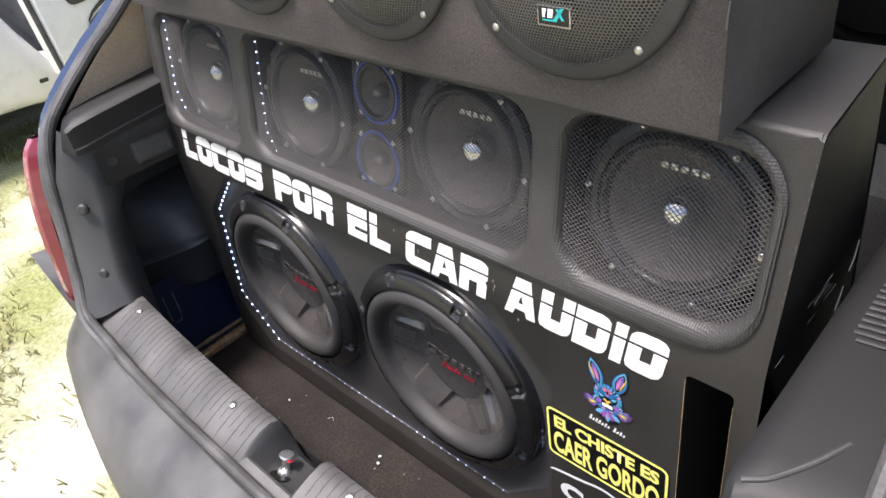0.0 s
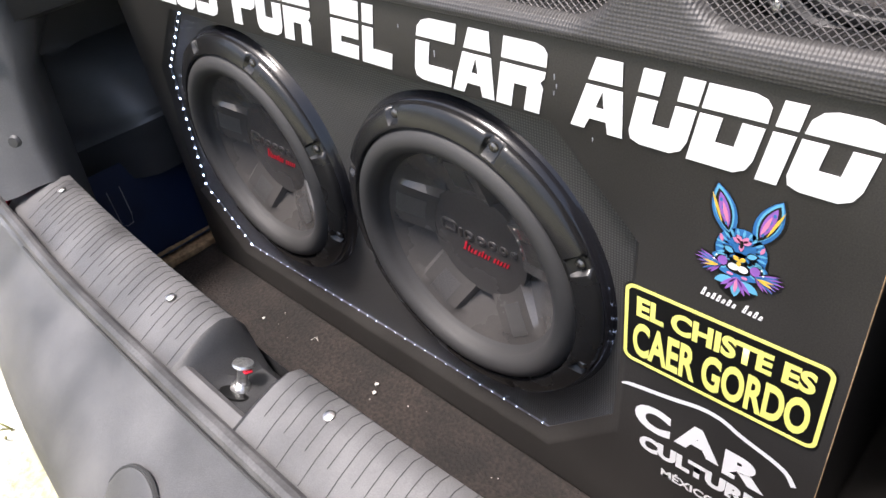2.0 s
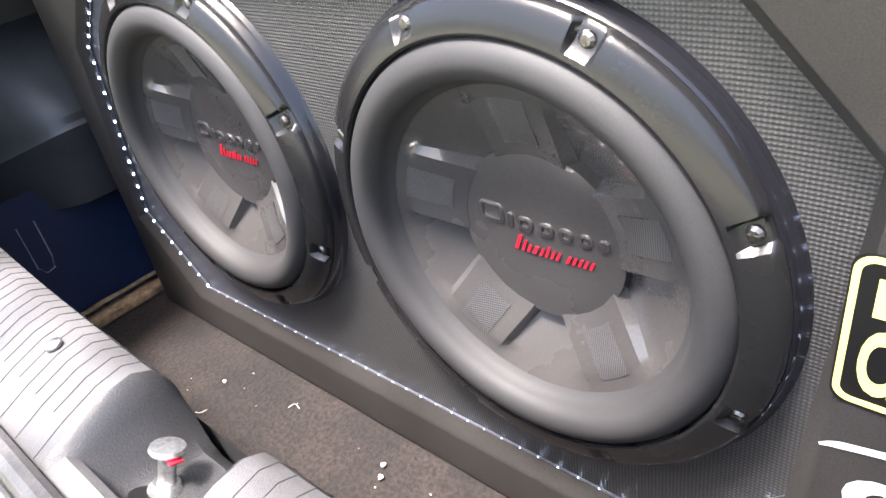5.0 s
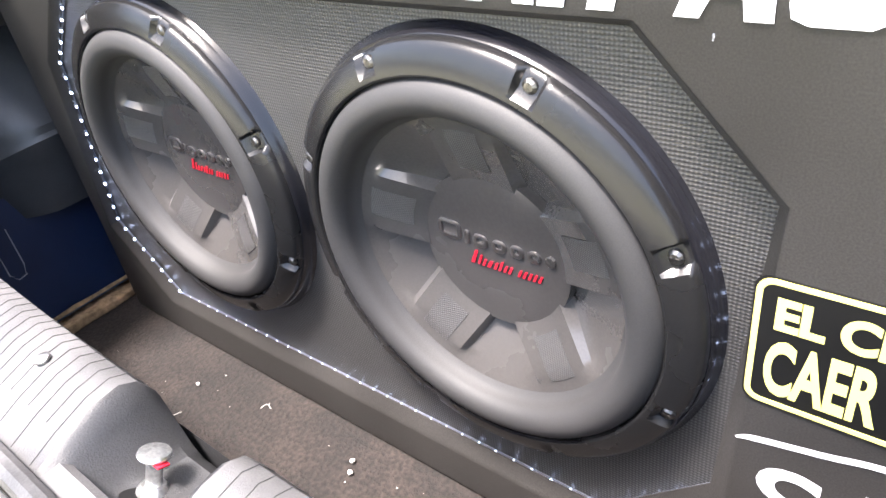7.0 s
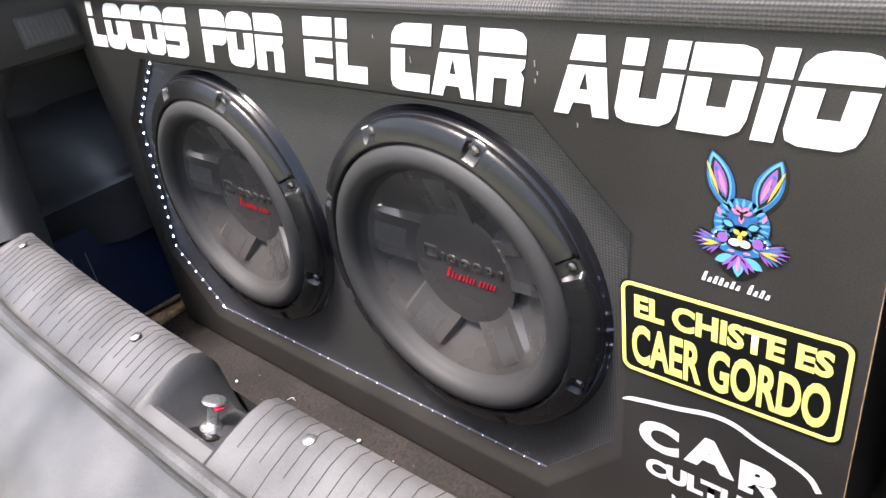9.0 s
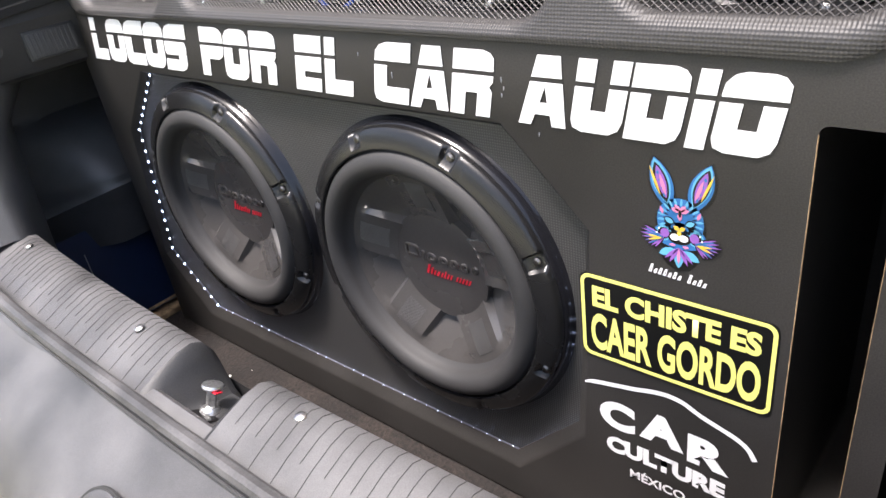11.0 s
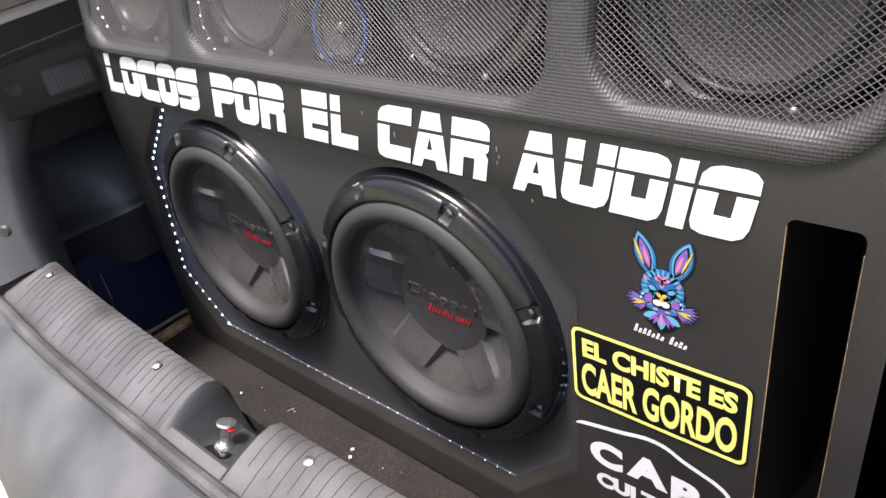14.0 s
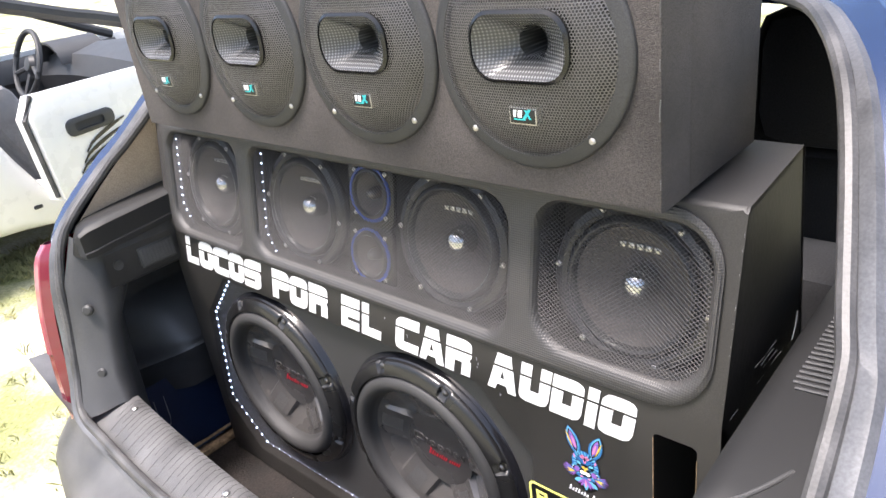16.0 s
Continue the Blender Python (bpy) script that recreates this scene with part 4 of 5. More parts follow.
def horn_speaker():
    s = thing("horn_speaker", "black round speaker with mesh grille and carbon-look horn", "speaker", "row of horn speakers")
    part("flange", lathe([(0.0845, 0.002), (0.0845, -0.0052), (0.0862, -0.0062), (0.0885, -0.0056), (0.0955, -0.0046), (TR - 0.001, -0.0036), (TR, -0.002), (TR, 0.002)], 72), M["trim_dark"], s, "satin black flange")

    def dome(x, z):
        r = math.hypot(x, z) / 0.0882
        return (x, -0.004 - 0.0155 * max(0, 1 - r ** 5), z)
    me = hex_grille(0.0872, 0.0027, 0.00042, dome)
    me.materials.append(M["mesh_grey"])
    g = put_mesh("grille", me, s, Matrix())
    tagged(g, "black domed metal mesh", kind="stuff")
    bm = bmesh.new()
    sheet(bm, disc(0, 0, 0.087, 0.087, 40), [rounded(-0.044, 0.052, -0.019, 0.037, 0.022, 6)], lambda x, z: (x, 0.0005 if math.hypot(x, z) > 0.08 else -0.011, z))
    part("cloth", bm, M["cloth"], s, "dark cloth under the mesh")
    # horn mouth: a rounded rectangle narrowing inwards
    HX, HZ = 0.004, 0.009
    mouth = [rounded(-0.046, 0.046, -0.026, 0.026, 0.021, 6), rounded(-0.043, 0.043, -0.023, 0.023, 0.019, 6), rounded(-0.034, 0.034, -0.019, 0.019, 0.016, 6),
             rounded(-0.022, 0.022, -0.0145, 0.0145, 0.0125, 6), rounded(-0.014, 0.014, -0.012, 0.012, 0.0115, 6), rounded(-0.012, 0.012, -0.011, 0.011, 0.0105, 6)]
    mouth = [[(x + HX, z + HZ) for x, z in lp] for lp in mouth]
    lip = [rounded(-0.049, 0.049, -0.029, 0.029, 0.023, 6), rounded(-0.049, 0.049, -0.029, 0.029, 0.023, 6)]
    lip = [[(x + HX, z + HZ) for x, z in lp] for lp in lip] + [mouth[0], mouth[0]]
    bm = bmesh.new()
    last = None
    for lp, y in zip(lip, (-0.011, -0.0205, -0.0225, -0.0205)):
        ring = [bm.verts.new((x, y, z)) for x, z in lp]
        if last:
            band(bm, last, ring)
        last = ring
    horn = part("horn_rim", bm, M["gloss"], s, "glossy black horn rim")
    bm = bmesh.new()
    last = None
    for lp, y in zip(mouth, (-0.0205, -0.018, -0.012, -0.005, 0.003, 0.047)):
        ring = [bm.verts.new((x, y, z)) for x, z in lp]
        if last:
            band(bm, last, ring)
        last = ring
    part("horn_throat", bm, M["carbon"], s, "carbon-look horn throat")
    part("horn_end", flat_poly([mouth[-1]], 0.0475, 0.001), M["groove"], s, smooth=False)
    part("badge", box(-0.0100, 0.0175, -0.0190, -0.010, -0.0545, -0.040, 0.0006), M["screw"], s, "small silver-edged badge")
    part("badge_face", box(-0.0088, 0.0163, -0.0194, -0.0185, -0.0533, -0.0412, 0.0003), M["black_film"], s, "black badge face")
    bm = flat_poly([[(-0.012, -0.0575), (-0.0095, -0.0575), (-0.0075, -0.0495), (-0.012, -0.0495)], [(-0.0065, -0.0575), (-0.001, -0.0575), (0.0, -0.0495), (-0.0055, -0.0495)]], -0.0196, 0.0003)
    part("badge_mark", bm, M["white"], s, "white badge mark", smooth=False, at=pose(0.004, 0, -0.005) @ Matrix.Diagonal((0.75, 1, 0.75, 1)))
    bm = flat_poly([[(0.000, -0.059), (0.004, -0.059), (0.012, -0.048), (0.008, -0.048)], [(0.003, -0.049), (0.006, -0.049), (0.012, -0.059), (0.009, -0.059)], [(-0.012, -0.0605), (0.004, -0.0605), (0.004, -0.0592), (-0.012, -0.0592)]], -0.0196, 0.0003)
    part("badge_mark", bm, M["teal_badge"], s, "teal badge mark", smooth=False, at=pose(0.004, 0, -0.005) @ Matrix.Diagonal((0.75, 1, 0.75, 1)))
    for a in (-48, -132, 48, 132):
        t = radians(a)
        put_mesh("screw", BRIGHT, s, Matrix.Translation((0.0905 * math.cos(t), -0.0055, 0.0905 * math.sin(t))))
    return s


horn = horn_speaker()
for k, (x, z) in enumerate(TC):
    m = pose(x, TY0, z)
    if k == 0:
        horn.matrix_basis = m
    else:
        copy_thing(horn, m)

# ---- the car that carries it all ----
CX = -0.05                                   # its middle
MX = -0.055                                  # mirror plane of the opening
car = thing("hatchback_car", "blue hatchback car with its boot open, grey plastic boot trim", "car")


def mirrored(points):
    return [(2 * MX - x, y, z) for x, y, z in points]


# boot floor with carpet
bm = bmesh.new()
bmesh.ops.create_grid(bm, x_segments=60, y_segments=40, size=0.5)
for v in bm.verts:
    x, y = CX + v.co.x * 1.36, 0.10 + v.co.y * 0.70
    v.co = (x, y, -0.2555 + 0.0014 * noise.noise((x * 14, y * 14, 0)))
part("boot_carpet", bm, M["carpet"], car, "worn dark brown carpet")

# loading sill with grooves and a notch for the striker
NX0, NX1 = -0.110, -0.018                    # notch


def sill_y(x):
    return 0.09 * (x - CX) ** 2


SILL = [(-0.172, -0.25), (-0.172, -0.055), (-0.175, -0.016), (-0.182, -0.002), (-0.192, 0.0035), (-0.208, 0.0025), (-0.230, -0.004), (-0.250, -0.012), (-0.262, -0.022)]


def sill_rows(xs, lower=0.0):
    return [[(x, y + (sill_y(x) if y < -0.18 else sill_y(x) * 0.4), z - lower * max(0, 1 - abs(y + 0.2) / 0.1)) for y, z in SILL] for x in xs]


sill = part("sill_trim", loft(sill_rows([-0.562 + 0.0124 * k for k in range(36)] + [NX0 - 0.006])), M["trim"], car, "grey ribbed plastic loading sill")
bm = loft(sill_rows([NX1 + 0.006] + [NX1 + 0.012 * k for k in range(1, 38)]))
part("sill_trim", bm, M["trim"], car, "grey ribbed plastic loading sill")
# notch walls
NB = [(-0.172, -0.25), (-0.172, -0.08), (-0.177, -0.053), (-0.188, -0.047), (-0.214, -0.045), (-0.232, -0.041), (-0.246, -0.029), (-0.262, -0.022)]


def notch_row(x, f):
    out = []
    for k in range(len(SILL)):
        a = Vector((0, *SILL[k]))
        u = k / (len(SILL) - 1) * (len(NB) - 1)
        i = min(int(u), len(NB) - 2)
        b = Vector((0, *NB[i])).lerp(Vector((0, *NB[i + 1])), u - i)
        p = a.lerp(b, f)
        out.append((x, p.y + sill_y(x), p.z))
    return out


rows = [notch_row(NX0 - 0.006, 0), notch_row(NX0 - 0.002, 0.06), notch_row(NX0 + 0.004, 0.35), notch_row(NX0 + 0.014, 0.85), notch_row(NX0 + 0.022, 1.0), notch_row(-0.075, 1.0),
        notch_row(NX1 - 0.022, 1.0), notch_row(NX1 - 0.014, 0.85), notch_row(NX1 - 0.004, 0.35), notch_row(NX1 + 0.002, 0.06), notch_row(NX1 + 0.006, 0)]
# darker than the sill trim: the unlit hollow's shade is put into the colour
part("sill_notch", loft(rows), M["trim_dark"], car, "grained notch round the lock striker, shade put into its dark colour")
part("sill_front", loft([[(x, -0.230 + sill_y(x), -0.043), (x, -0.2345 + sill_y(x), -0.016), (x, -0.239 + sill_y(x), -0.0115), (x, -0.250 + sill_y(x), -0.0135), (x, -0.262 + sill_y(x), -0.022)] for x in [NX0 - 0.004 + (NX1 - NX0 + 0.008) * k / 6 for k in range(7)]]),
     M["trim"], car, "grey lip in front of the notch")
# grooves across the sill, following its section
def groove(x, first, last):
    line = []
    for k in range(first, last + 1):
        y, z = SILL[k]
        gx = x + 0.0012 * (k - 4)
        line.append((gx, y + (sill_y(gx) if y < -0.18 else sill_y(gx) * 0.4), z + 0.0001))
    return tube(line, 0.00038, 5)


gx = [-0.505 + 0.0122 * k for k in range(32)] + [0.000 + 0.0128 * k for k in range(33)]
for n, x in enumerate(gx):
    part("groove", groove(x, 2 if n % 3 else 3, 7 if n % 2 else 6), M["groove"], sill)
for x, y, z in ((-0.486, -0.203, 0.004), (-0.183, -0.207, 0.004), (0.049, -0.201, 0.003), (0.37, -0.204, 0.004)):
    part("rivet", lathe([(0, -0.0016), (0.0028, -0.0014), (0.0048, -0.0005), (0.0052, 0.001)], 14), M["screw"], sill, "silver rivet", at=pose(x, y + sill_y(x), z + 0.0008, -82))

# striker
striker = thing("lock_striker", "steel boot lock striker pin with a small red tag", "lock striker")
SM = pose(-0.080, -0.211, -0.0448, -90 - 24, 0, 0)
part("base", lathe([(0.0, -0.004), (0.007, -0.004), (0.0095, -0.001), (0.0100, 0.004)], 24), M["steel"], striker, at=SM)
part("pocket", lathe([(0.0, 0.0008), (0.0165, 0.0006), (0.0185, 0.0012), (0.0190, 0.004)], 28), M["black_film"], striker, at=SM)
part("pin", lathe([(0.0048, 0), (0.0045, -0.018), (0.005, -0.0205), (0.0088, -0.0215), (0.0098, -0.0232), (0.009, -0.0252), (0, -0.026)], 20), M["steel"], striker, at=SM)
part("red_tag", box(0.0035, 0.0112, -0.0212, -0.0198, -0.0045, 0.0030, 0.0005), M["red"], striker, "small red tag", at=SM)

# rubber seal round the opening
LEFT = [(-0.32, -0.2565, -0.010), (-0.48, -0.248, -0.008), (-0.556, -0.243, 0.002), (-0.588, -0.222, 0.05), (-0.602, -0.204, 0.12), (-0.610, -0.186, 0.21), (-0.614, -0.150, 0.283), (-0.609, -0.064, 0.356),
        (-0.596, -0.02, 0.39), (-0.550, 0.109, 0.500), (-0.494, 0.22, 0.541), (-0.438, 0.30, 0.546), (-0.37, 0.36, 0.546), (-0.2, 0.40, 0.547)]
seal_line = [(CX, -0.2585, -0.011), *LEFT, (CX, 0.41, 0.548), *mirrored(LEFT[::-1])]
ring = smooth_path(seal_line + [seal_line[0]], 6)[:-1]
part("seal", tube(ring, 0.0075, 10, closed=True), M["seal"], car, "black rubber boot seal")


crack = smooth_path([(x, -0.2675 + 0.6 * sill_y(x), -0.0150) for x in (-0.44, -0.3, -0.15, CX, 0.1, 0.2, 0.34)], 6)
part("seal_gap", tube(crack, 0.0012, 6), M["groove"], car, "dark dirty gap beside the seal")


def outward(points, d, dy, dz):
    out = []
    for p in points:
        p = Vector(p)
        c = Vector((CX, 0.05, 0.25))
        v = p - c
        v.y = 0
        v.normalize()
        out.append(p + Vector((v.x * d, dy, v.z * d * 0.8 + dz)))
    return out


r1, r2, r3 = outward(ring, 0.009, -0.004, 0), outward(ring, 0.021, -0.010, -0.004), outward(ring, 0.031, -0.004, -0.012)
part("gutter", loft([list(x) for x in zip(*[[*r, r[0]] for r in (outward(ring, 0.0, 0.006, 0), r1, r2, r3)])]), M["gutter"], car, "painted gutter beside the seal, its reflection put into the grey-blue colour")


# body skin outside the gutter on both flanks, roof edge
def flank(sign):
    def f(points):
        return points if sign < 0 else mirrored(points)
    inner = [tuple(p) for p in outward(LEFT[3:12], 0.026, -0.006, -0.008)]
    mid = [(x - 0.020, y + 0.010, z + 0.012) for x, y, z in inner]
    outer = [(x - 0.03 - 0.08 * max(0, min(1, (0.45 - z) / 0.3)), y + 0.09, z + 0.016) for x, y, z in inner]
    far = [(x - 0.05 - 0.08 * max(0, min(1, (0.45 - z) / 0.3)), y + 0.45, z + 0.02) for x, y, z in inner]
    rows = [smooth_path(f(r), 4) for r in (inner, mid, outer, far)]
    return loft(rows)


for sign in (-1, 1):
    part("quarter_panel", flank(sign), M["blue_paint"], car, "blue painted rear quarter panel")
part("roof", loft([smooth_path([(x, y, z) for x, z in ((-0.62 + e, 0.56 - e * 0.2), (-0.40 + e * 0.3, 0.60 - e * 0.35), (CX, 0.615 - e * 0.4), (0.30 - e * 0.3, 0.60 - e * 0.35), (0.52 - e, 0.56 - e * 0.2))], 4) for y, e in ((0.385, 0.16), (0.42, 0.10), (0.5, 0.0), (0.8, 0.0), (1.3, 0.0))], thick=0.02), M["blue_paint"], car, "blue painted roof")
# lower flanks down to the wheel arches
for sign in (-1, 1):
    pts = [[(-0.705, y, 0.02), (-0.74, y, -0.15), (-0.745, y, -0.35), (-0.72, y, -0.50)] for y in (0.0, 0.2)] + [[(-0.74, y, 0.02), (-0.765, y, -0.15), (-0.77, y, -0.35), (-0.74, y, -0.50)] for y in (0.5, 2.2)]
    part("lower_flank", loft(pts if sign < 0 else [mirrored(r) for r in pts]), M["blue_paint"], car, "blue painted lower flank")

# wheels and the plain front of the car
for x, turn in ((CX - 0.68, -90), (CX + 0.68, 90)):
    for y in (0.50, 2.05):
        wheel_part = part("wheel", lathe([(0.0, 0.03), (0.09, 0.02), (0.16, 0.005), (0.175, 0.0)], 28), M["trim_dark"], car, "dark steel wheel", at=pose(x, y, -0.42, 0, 0, turn))
        part("tyre", lathe([(0.175, 0.0), (0.19, -0.01), (0.26, -0.012), (0.279, 0.006), (0.28, 0.13)], 36), M["tyre"], wheel_part, "black tyre")
part("bonnet", loft([smooth_path([(CX - 0.70, y, z - 0.05), (CX - 0.45, y, z), (CX, y, z + 0.02), (CX + 0.45, y, z), (CX + 0.70, y, z - 0.05)], 4) for y, z in ((1.45, 0.07), (1.9, 0.04), (2.2, -0.03), (2.28, -0.2), (2.25, -0.45))]), M["blue_paint"], car, "blue painted bonnet and nose")
# bumper
BUMP = [(0.105, -0.016), (0.100, -0.021), (0.092, -0.0235), (0.078, -0.030), (0.066, -0.038), (0.054, -0.049), (0.034, -0.068), (0.014, -0.089), (0.004, -0.106), (0.0, -0.140), (-0.002, -0.20), (0.004, -0.205), (0.010, -0.215), (0.012, -0.32), (0.03, -0.42), (0.06, -0.45)]


def bumper_y(x):
    d = abs(x - CX)
    return -0.379 + 0.24 * d * d + 0.9 * max(0, d - 0.62) ** 1.5 * 6


rows = []
for k in range(61):
    u = -1 + 2 * k / 60
    x = CX + 0.76 * math.sin(u * math.pi / 2 * 0.98)
    d = abs(x - CX)
    row = []
    for a, z in BUMP:
        w = min(1, a / 0.105)
        y = bumper_y(x) + a
        yy = y if w < 0.5 else y * (1 - (w - 0.5) * 2) + (-0.2660 + 0.6 * sill_y(x)) * (w - 0.5) * 2
        row.append((x, yy, z + (0.03 * max(0, d - 0.5) / 0.25 if a > 0.06 else 0)))
    rows.append(row)
bumper = part("bumper", loft(rows), M["bumper"], car, "unpainted grey plastic bumper")
# round tow cover in the bumper
cap = lathe([(0, -0.003), (0.033, -0.0025), (0.0375, -0.001), (0.038, 0.003)], 40)
cover = part("tow_cover", cap, M["bumper"], bumper, "round grey tow-eye cover", at=pose(-0.060, -0.3405, -0.0660, -43.5, 0, 0))
part("cover_gap", lathe([(0.038, 0.0), (0.040, -0.0006), (0.0405, 0.002)], 40), M["groove"], bumper, "dark gap round the cover", at=pose(-0.060, -0.3405, -0.0660, -43.5, 0, 0))

# inner trim of the rear corner posts
for sign in (-1, 1):
    f = (lambda p: p) if sign < 0 else mirrored
    rows = [[(-0.548, -0.246, -0.004), (-0.53, -0.225, 0.000), (-0.522, -0.198, 0.004), (-0.517, -0.180, 0.000), (-0.517, -0.167, -0.03), (-0.53, -0.15, -0.10)],
            [(-0.580, -0.220, 0.05), (-0.560, -0.208, 0.05), (-0.545, -0.190, 0.052), (-0.537, -0.174, 0.05), (-0.55, -0.15, 0.045), (-0.60, -0.12, 0.04)],
            [(-0.594, -0.202, 0.12), (-0.575, -0.192, 0.12), (-0.560, -0.174, 0.12), (-0.552, -0.156, 0.12), (-0.57, -0.13, 0.12), (-0.64, -0.10, 0.12)],
            [(-0.602, -0.184, 0.205), (-0.590, -0.174, 0.205), (-0.576, -0.154, 0.2), (-0.570, -0.132, 0.19), (-0.585, -0.09, 0.185), (-0.66, -0.04, 0.18)],
            [(-0.606, -0.150, 0.275), (-0.596, -0.145, 0.27), (-0.585, -0.125, 0.25), (-0.58, -0.10, 0.235), (-0.59, -0.05, 0.23), (-0.66, 0.0, 0.22)]]
    post = part("corner_trim", loft([smooth_path(f(r), 4) for r in rows]), M["trim_mid"], car, "grey plastic corner post trim")
    for x, y, z in ((-0.565, -0.176, 0.162), (-0.552, -0.194, 0.055)):
        at = Matrix.Translation(f([(x, y, z)])[0]) @ pose(0, 0, 0, -12, 0, sign * -40)
        part("plug", lathe([(0, -0.004), (0.006, -0.0036), (0.009, -0.001), (0.0092, 0.004)], 20), M["trim_dark"], post, "round dark plug", at=at)
    # shelf support
    rows = []
    nose = [(-0.157, 0.285, 0.55), (-0.151, 0.289, 0.86), (-0.138, 0.292, 1), (-0.10, 0.296, 1), (-0.05, 0.300, 1), (0.0, 0.304, 1), (0.06, 0.308, 1), (0.30, 0.324, 1)]
    if sign > 0:
        nose = [(-0.140, 0.254, 0.40), (-0.137, 0.256, 0.66), (-0.130, 0.259, 0.85), (-0.119, 0.261, 0.96), (-0.10, 0.263, 1), (-0.05, 0.267, 1), (0.0, 0.270, 1), (0.06, 0.273, 1), (0.30, 0.286, 1)]
    for y, zt, k in nose:
        xi = -0.528 if sign > 0 else -0.552
        rows.append(f([(min(-0.612, xi - 0.03), y + 0.02, zt + 0.002), (xi - 0.02, y + 0.01, zt + 0.003), (xi - 0.008, y, zt), (xi - 0.002, y, zt - 0.005),
                       (xi - 0.002, y, zt - 0.036), (xi, y, zt - 0.038), (xi, y, zt - 0.047), (xi - 0.015, y, zt - 0.050), (xi - 0.06, y, zt - 0.052)]))
        mid = Vector(f([(xi - 0.03, y, zt - 0.024)])[0])
        rows[-1] = [tuple(mid.lerp(Vector(p), k)) for p in rows[-1]]
    sup = part("shelf_support", loft(rows), M["support"], car, "grey plastic parcel shelf support")
    bm = bmesh.new()
    bm.faces.new([bm.verts.new(p) for p in rows[0]])
    part("support_end", bm, M["support"], sup, smooth=False)
    # ribs of the vent on the support
    bm, top, x0 = bmesh.new(), (0.3085 if sign < 0 else 0.2747), (-0.566 if sign < 0 else -0.550)
    for k in range(18):
        y, z = 0.033 + 0.0076 * k, top + 0.0004 * k
        tube(f([(x0 - 0.004 * (k == 0), y, z), (x0 - 0.06, y + 0.006, z + 0.0006)]), 0.0019, 6, bm=bm)
    part("vent_ribs", bm, M["trim_dark"], sup, "ribbed vent")
    if sign > 0:
        # moulded crease; its highlight is painted by the paler plastic
        ridge = smooth_path([(0.4295, -0.1170, 0.2600), (0.4427, -0.1085, 0.2626), (0.4519, -0.0970, 0.2642), (0.4605, -0.0835, 0.2657), (0.4666, -0.0712, 0.2665), (0.4730, -0.0560, 0.2660)], 4)
        part("ridge", tube(ridge, 0.0024, 10), M["trim_mid"], sup, "moulded ridge, paler to stand in for the crease highlight")
    # upper side panel with a lamp
    px = -0.556
    rows = [f([(px - 0.004, y, 0.249 + 0.05 * (y + 0.128)), (px, y, 0.240), (px - 0.003, y, 0.232), (px - 0.007, y, 0.19), (px - 0.011, y, 0.178), (px - 0.02, y, 0.172), (-0.74, y, 0.168)]) for y in (-0.128, -0.06, 0.0, 0.30)]
    panel = part("side_panel", loft(rows), M["trim_dark"], car, "charcoal upper side panel")
    at = Matrix.Translation(f([(px - 0.004, -0.040, 0.210)])[0]) @ pose(0, 0, 0, 0, sign * 6, 0)
    part("lamp_frame", box(-0.004, 0.004, -0.033, 0.033, -0.018, 0.018, 0.002), M["trim_dark"], panel, "rectangular boot lamp frame", at=at)
    part("lamp_lens", box(-0.005, 0.005, -0.030, 0.030, -0.015, 0.015, 0.0015), M["trim_mid"], panel, "grey lamp lens", at=at)
    rib = part("lamp_rib", box(-0.0056, 0.0056, -0.0012, 0.0012, -0.014, 0.014, 0.0004), M["trim_mid"], panel, at=at @ pose(0, -0.026, 0)).data
    for k in range(1, 10):
        put_mesh("lamp_rib", rib, panel, at @ pose(0, -0.026 + 0.0058 * k, 0))
    part("clip_hole", lathe([(0, 0), (0.006, 0.0), (0.0085, -0.001), (0.009, 0.002)], 18), M["groove"], panel, "round clip hole", at=Matrix.Translation(f([(px - 0.003, -0.108, 0.215)])[0]) @ pose(0, 0, 0, 0, 0, -90 * sign))
    # lining with the wheel arch
    rows = []
    for k in range(33):
        y = -0.16 + 0.5 * k / 32
        arch = max(0, min(1, (y + 0.125) / 0.115))
        arch = arch * arch * (3 - 2 * arch)
        base = -0.045 + 0.036 * arch
        row = []
        for i in range(21):
            z = 0.17 - (0.17 - base) * i / 20
            low = max(0, min(1, (0.085 - z) / 0.085))
            row.append((-0.715 + 0.112 * arch * low ** 0.55 + 0.02 * (1 - arch) * low, y, z))
        x = row[-1][0]
        row += [(x + 0.004, y, base - 0.005), (x + 0.001, y, base - 0.012), (x - 0.02, y, base - 0.05), (x - 0.035, y, -0.115)]
        rows.append(f(row))
    part("side_lining", loft(rows), M["lining"], car, "charcoal moulded side lining over the wheel arch")
    # ledge and bare blue metal below it
    rows = [f([(-0.664, y, -0.08), (-0.664, y, -0.21), (-0.655, y, -0.251), (-0.62, y, -0.236)]) for y in (-0.17, 0.34)]
    inner = part("inner_panel", loft(rows), M["blue_inner"], car, "bare blue inner body panel")
    x = f([(-0.666, 0, 0)])[0][0]
    bm = tube([(x, -0.098, -0.115), (x, -0.098, -0.172), (x, -0.090, -0.182), (x, -0.080, -0.180), (x, -0.077, -0.165), (x, -0.077, -0.115)], 0.0024, 6)
    part("panel_slot", bm, M["primer"], inner, "pressed slot in the panel")

# back wall of the sill, towards the floor
part("sill_back", loft([[(x, -0.171 + 0.4 * sill_y(x), -0.05), (x, -0.171 + 0.4 * sill_y(x), -0.26)] for x in (-0.70, -0.4, CX, 0.3, 0.60)]), M["trim_dark"], car, "dark inner sill wall")

